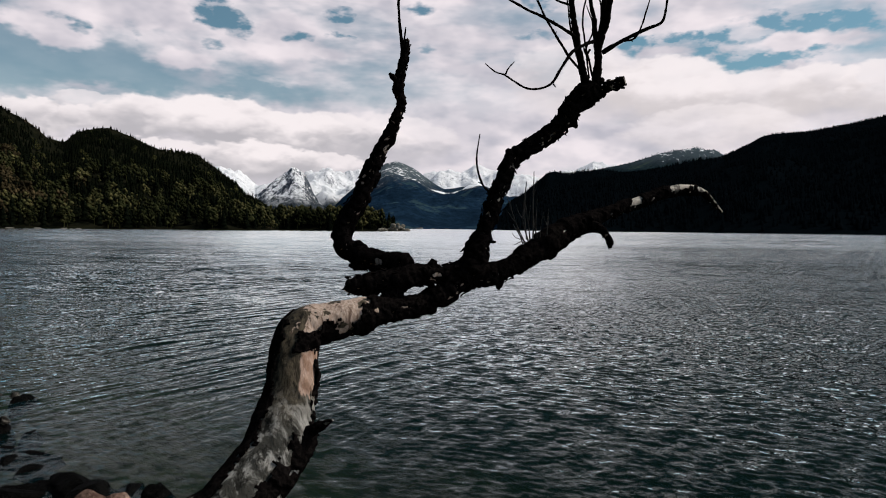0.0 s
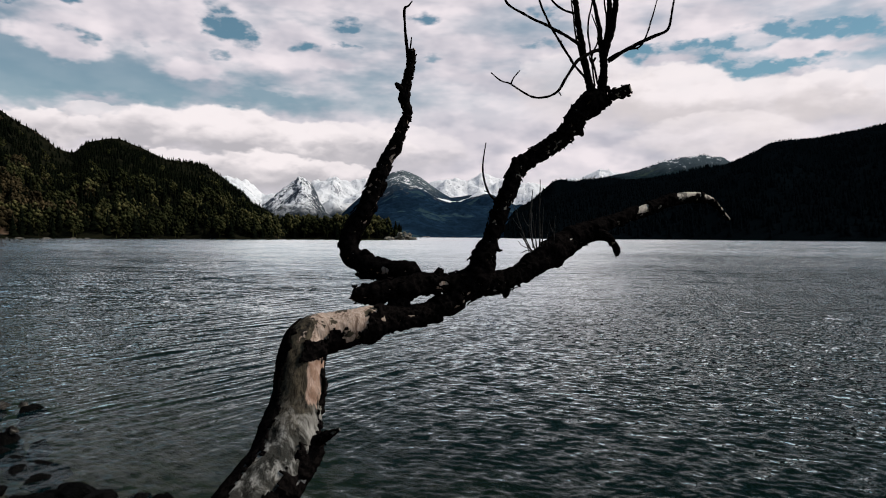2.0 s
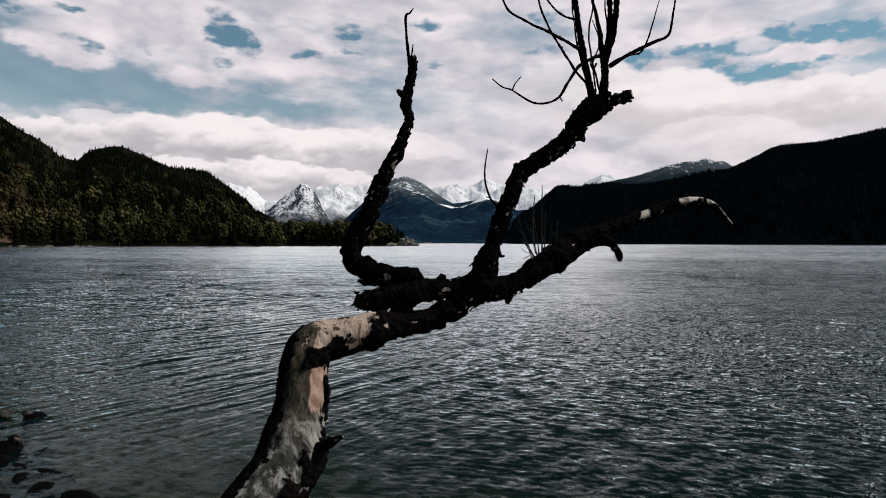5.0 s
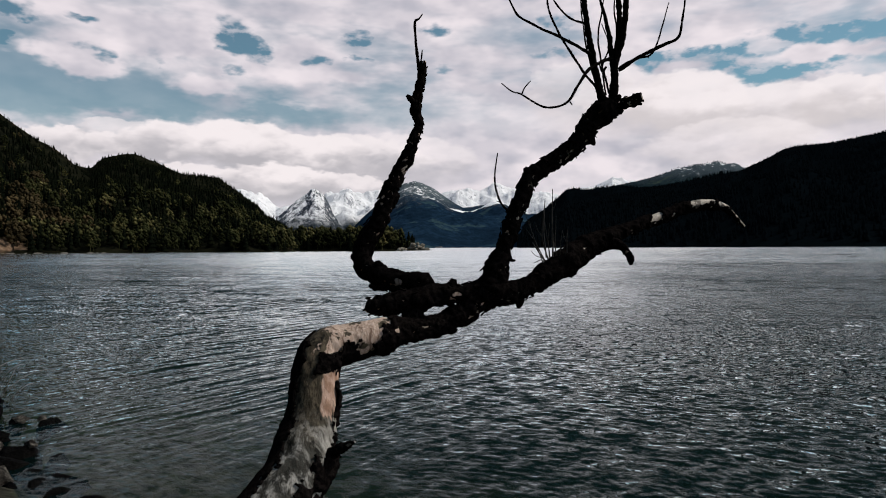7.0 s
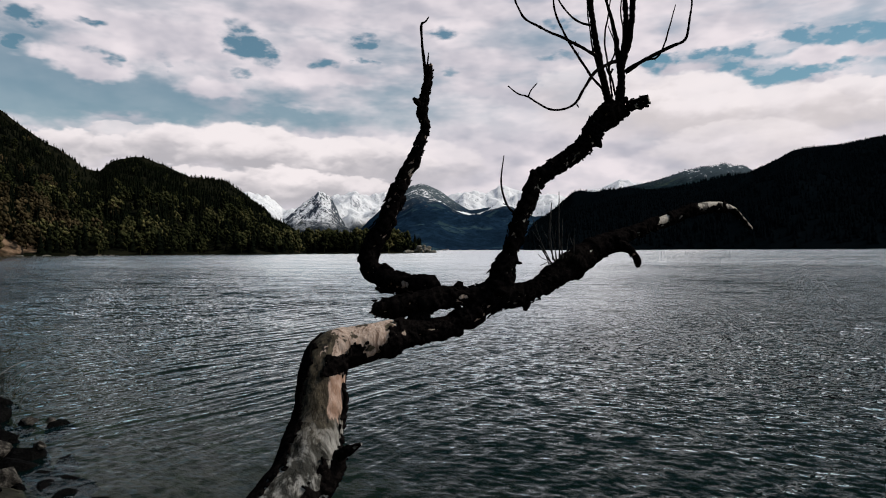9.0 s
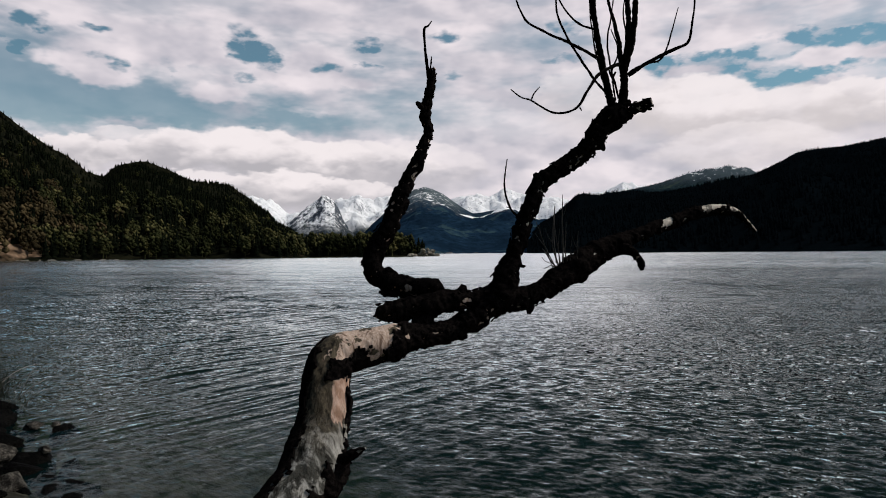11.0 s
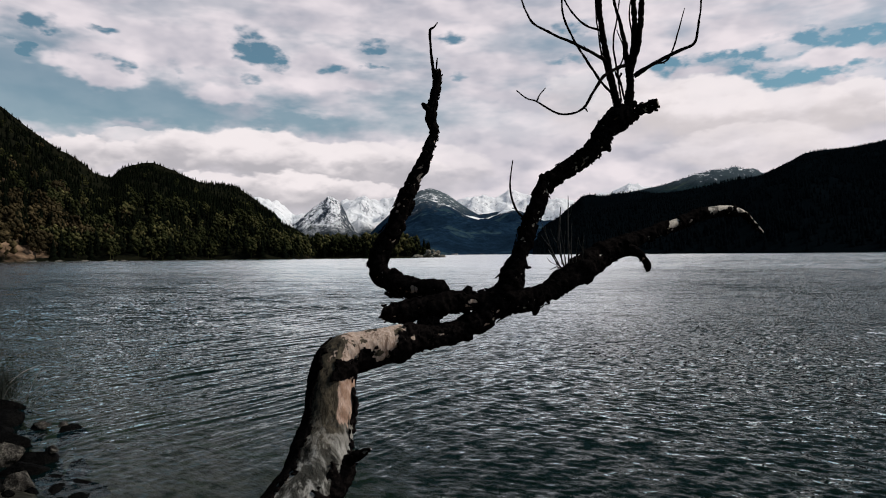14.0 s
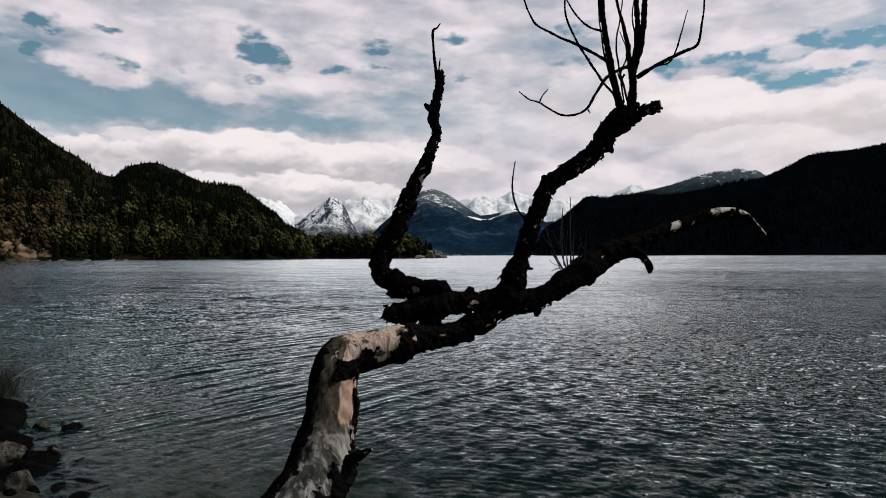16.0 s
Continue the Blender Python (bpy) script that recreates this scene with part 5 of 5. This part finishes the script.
boulder(-4.36, 6.10, 0.04, 0.11, 0.08, 0.06, PALE_STONE, PALE_LABEL, 11)
boulder(-4.12, 6.07, 0.05, 0.07, 0.06, 0.05, PALE_STONE, PALE_LABEL, 12)
boulder(-4.28, 5.45, 0.02, 0.34, 0.24, 0.18, WET_STONE, DARK_LABEL, 13)
boulder(-4.85, 6.20, 0.02, 0.36, 0.26, 0.18, WET_STONE, DARK_LABEL, 14)
boulder(-5.35, 6.75, 0.02, 0.42, 0.28, 0.18, WET_STONE, DARK_LABEL, 15)
for k in range(46):
    rng = random.Random(700 + k)
    x = rng.uniform(-5.4, -1.9)
    y = 1.52 - x * 1.0 + rng.uniform(-0.7, 0.22)
    s = rng.uniform(0.035, 0.10)
    boulder(x, y, ground_height(x, y) + s * 0.15, s * 1.3, s, s * 0.7, WET_STONE if rng.random() < 0.85 else PALE_STONE, "small stone on the dark lake bank", 120 + k)


def grass_tuft(x, y, z, count, height, seed):
    rng = random.Random(seed)
    verts, faces = [], []
    for _ in range(count):
        a, lean = rng.random() * 6.28, rng.uniform(0.1, 0.7)
        bx, by = rng.gauss(0, 0.10), rng.gauss(0, 0.10)
        h, w = height * rng.uniform(0.5, 1.1), 0.004
        base = len(verts)
        for k in range(4):
            t = k / 3
            out = lean * t * t * h
            cx, cy, cz = bx + out * math.cos(a), by + out * math.sin(a), h * t * (1 - 0.25 * lean * t)
            ww = w * (1 - 0.9 * t)
            verts += [(cx - ww * math.sin(a), cy + ww * math.cos(a), cz), (cx + ww * math.sin(a), cy - ww * math.cos(a), cz), (cx + ww * 0.5 * math.cos(a), cy + ww * 0.5 * math.sin(a), cz + ww)]
        for k in range(3):
            b = base + 3 * k
            faces += [(b, b + 1, b + 4, b + 3), (b + 1, b + 2, b + 5, b + 4), (b + 2, b, b + 3, b + 5)]
    ob = mesh_object("grass_tuft", verts, faces, GRASS, None, False)
    ob.location = (x, y, z)
    return tagged(ob, "dull green grass tuft on the stony bank", "grass", kind="stuff")


for k, (x, y) in enumerate([(-5.75, 7.3), (-5.95, 7.2), (-5.6, 7.05), (-5.9, 6.95), (-6.2, 7.5), (-6.1, 7.8)]):
    grass_tuft(x, y, 0.05, 120, 0.36, k)


def dry_stalk(x, y, z, length, turn, lean, seed):
    rng = random.Random(seed)
    spine = []
    for k in range(5):
        t = k / 4
        spine.append((length * t * lean * math.cos(turn) + rng.uniform(-0.01, 0.01), length * t * lean * math.sin(turn) + rng.uniform(-0.01, 0.01), length * t * (1 - 0.5 * lean * t), 0.006 * (1 - 0.7 * t)))
    places, radii = resample(spine, 0.03)
    v, f = tube(places, radii, 6, lambda p, d, r: r)
    ob = mesh_object("dry_stalk", v, f, STALK)
    ob.location = (x, y, z)
    return tagged(ob, "thin pale dead stalk among the bank stones", "plant", "bank stalks")


STALK = plain_material("pale_dead_stalk", (0.20, 0.18, 0.15))
for k in range(8):
    rng = random.Random(200 + k)
    x = rng.uniform(-6.0, -4.7)
    y = 1.6 - x * 1.02 + rng.uniform(-0.25, 0.35)
    dry_stalk(x, y, 0.02, rng.uniform(0.3, 0.6), rng.uniform(-0.8, 1.6), rng.uniform(0.4, 1.1), k)

# stones that line the far shores
for k in range(18):
    rng = random.Random(400 + k)
    a = radians(rng.choice([-36.8, -36.2, -34.6, -33.1, -30.6, -30.2]) + rng.gauss(0, 0.35))
    r = 284 + rng.uniform(-3, 3)
    s = rng.uniform(0.3, 0.8)
    boulder(r * math.sin(a), r * math.cos(a), 0.1, s * 1.9, s, s * 0.6, CLIFF_STONE, "pale boulder on the far lake shore", 40 + k, "far shore stones")
for k in range(26):
    rng = random.Random(500 + k)
    share = rng.random()
    a = radians(-5.9 + 2.5 * share)
    r = 351 + rng.uniform(-4, 6)
    s = rng.uniform(0.9, 2.3)
    boulder(r * math.sin(a), r * math.cos(a), rng.uniform(0.0, 0.6 + 4.2 * math.sin(math.pi * share ** 1.6)), s * 1.4, s, s * 0.9, CLIFF_STONE, "pale rock outcrop on the headland shore", 80 + k, "headland rocks")


def house(x, y, z, turn, w, d, h):
    """A small far house: walls and a gabled roof."""
    root = tagged(new("house"), "small white house with a grey gabled roof by the lake", "house", "village houses")
    root.matrix_world = pose(x, y, z, 0, 0, turn)
    a, b = w / 2, d / 2
    v = [(-a, -b, 0), (a, -b, 0), (a, b, 0), (-a, b, 0), (-a, -b, h), (a, -b, h), (a, b, h), (-a, b, h), (-a, 0, h * 1.6), (a, 0, h * 1.6)]
    f = [(0, 1, 5, 4), (2, 3, 7, 6), (1, 2, 6, 9, 5), (3, 0, 4, 8, 7), (3, 2, 1, 0)]
    mesh_object("wall", v, f, WHITE, root, False)
    e, t = 0.6, 0.35
    rv, rf = [], []
    for sgn in (-1, 1):
        base = len(rv)
        low = h - 0.6 * h * e / b
        for dz in (0, t):
            rv += [(-a - e, sgn * (b + e), low + dz), (a + e, sgn * (b + e), low + dz), (a + e, 0, h * 1.6 + dz), (-a - e, 0, h * 1.6 + dz)]
        rf += [(base, base + 1, base + 2, base + 3), (base + 4, base + 5, base + 6, base + 7), (base, base + 1, base + 5, base + 4), (base + 1, base + 2, base + 6, base + 5), (base + 3, base, base + 4, base + 7)]
    mesh_object("roof", rv, rf, ROOF, root, False)
    return root


for k, (a, r) in enumerate([(-2.5, 1890), (-2.2, 1945), (-1.1, 1930), (0.1, 1880), (1.3, 1950)]):
    rng = random.Random(600 + k)
    house(r * math.sin(radians(a)), r * math.cos(radians(a)), blue_mountain.height_at(a, r) - 0.5, rng.uniform(-40, 40), rng.uniform(6, 10), rng.uniform(5, 7), rng.uniform(2.5, 4))
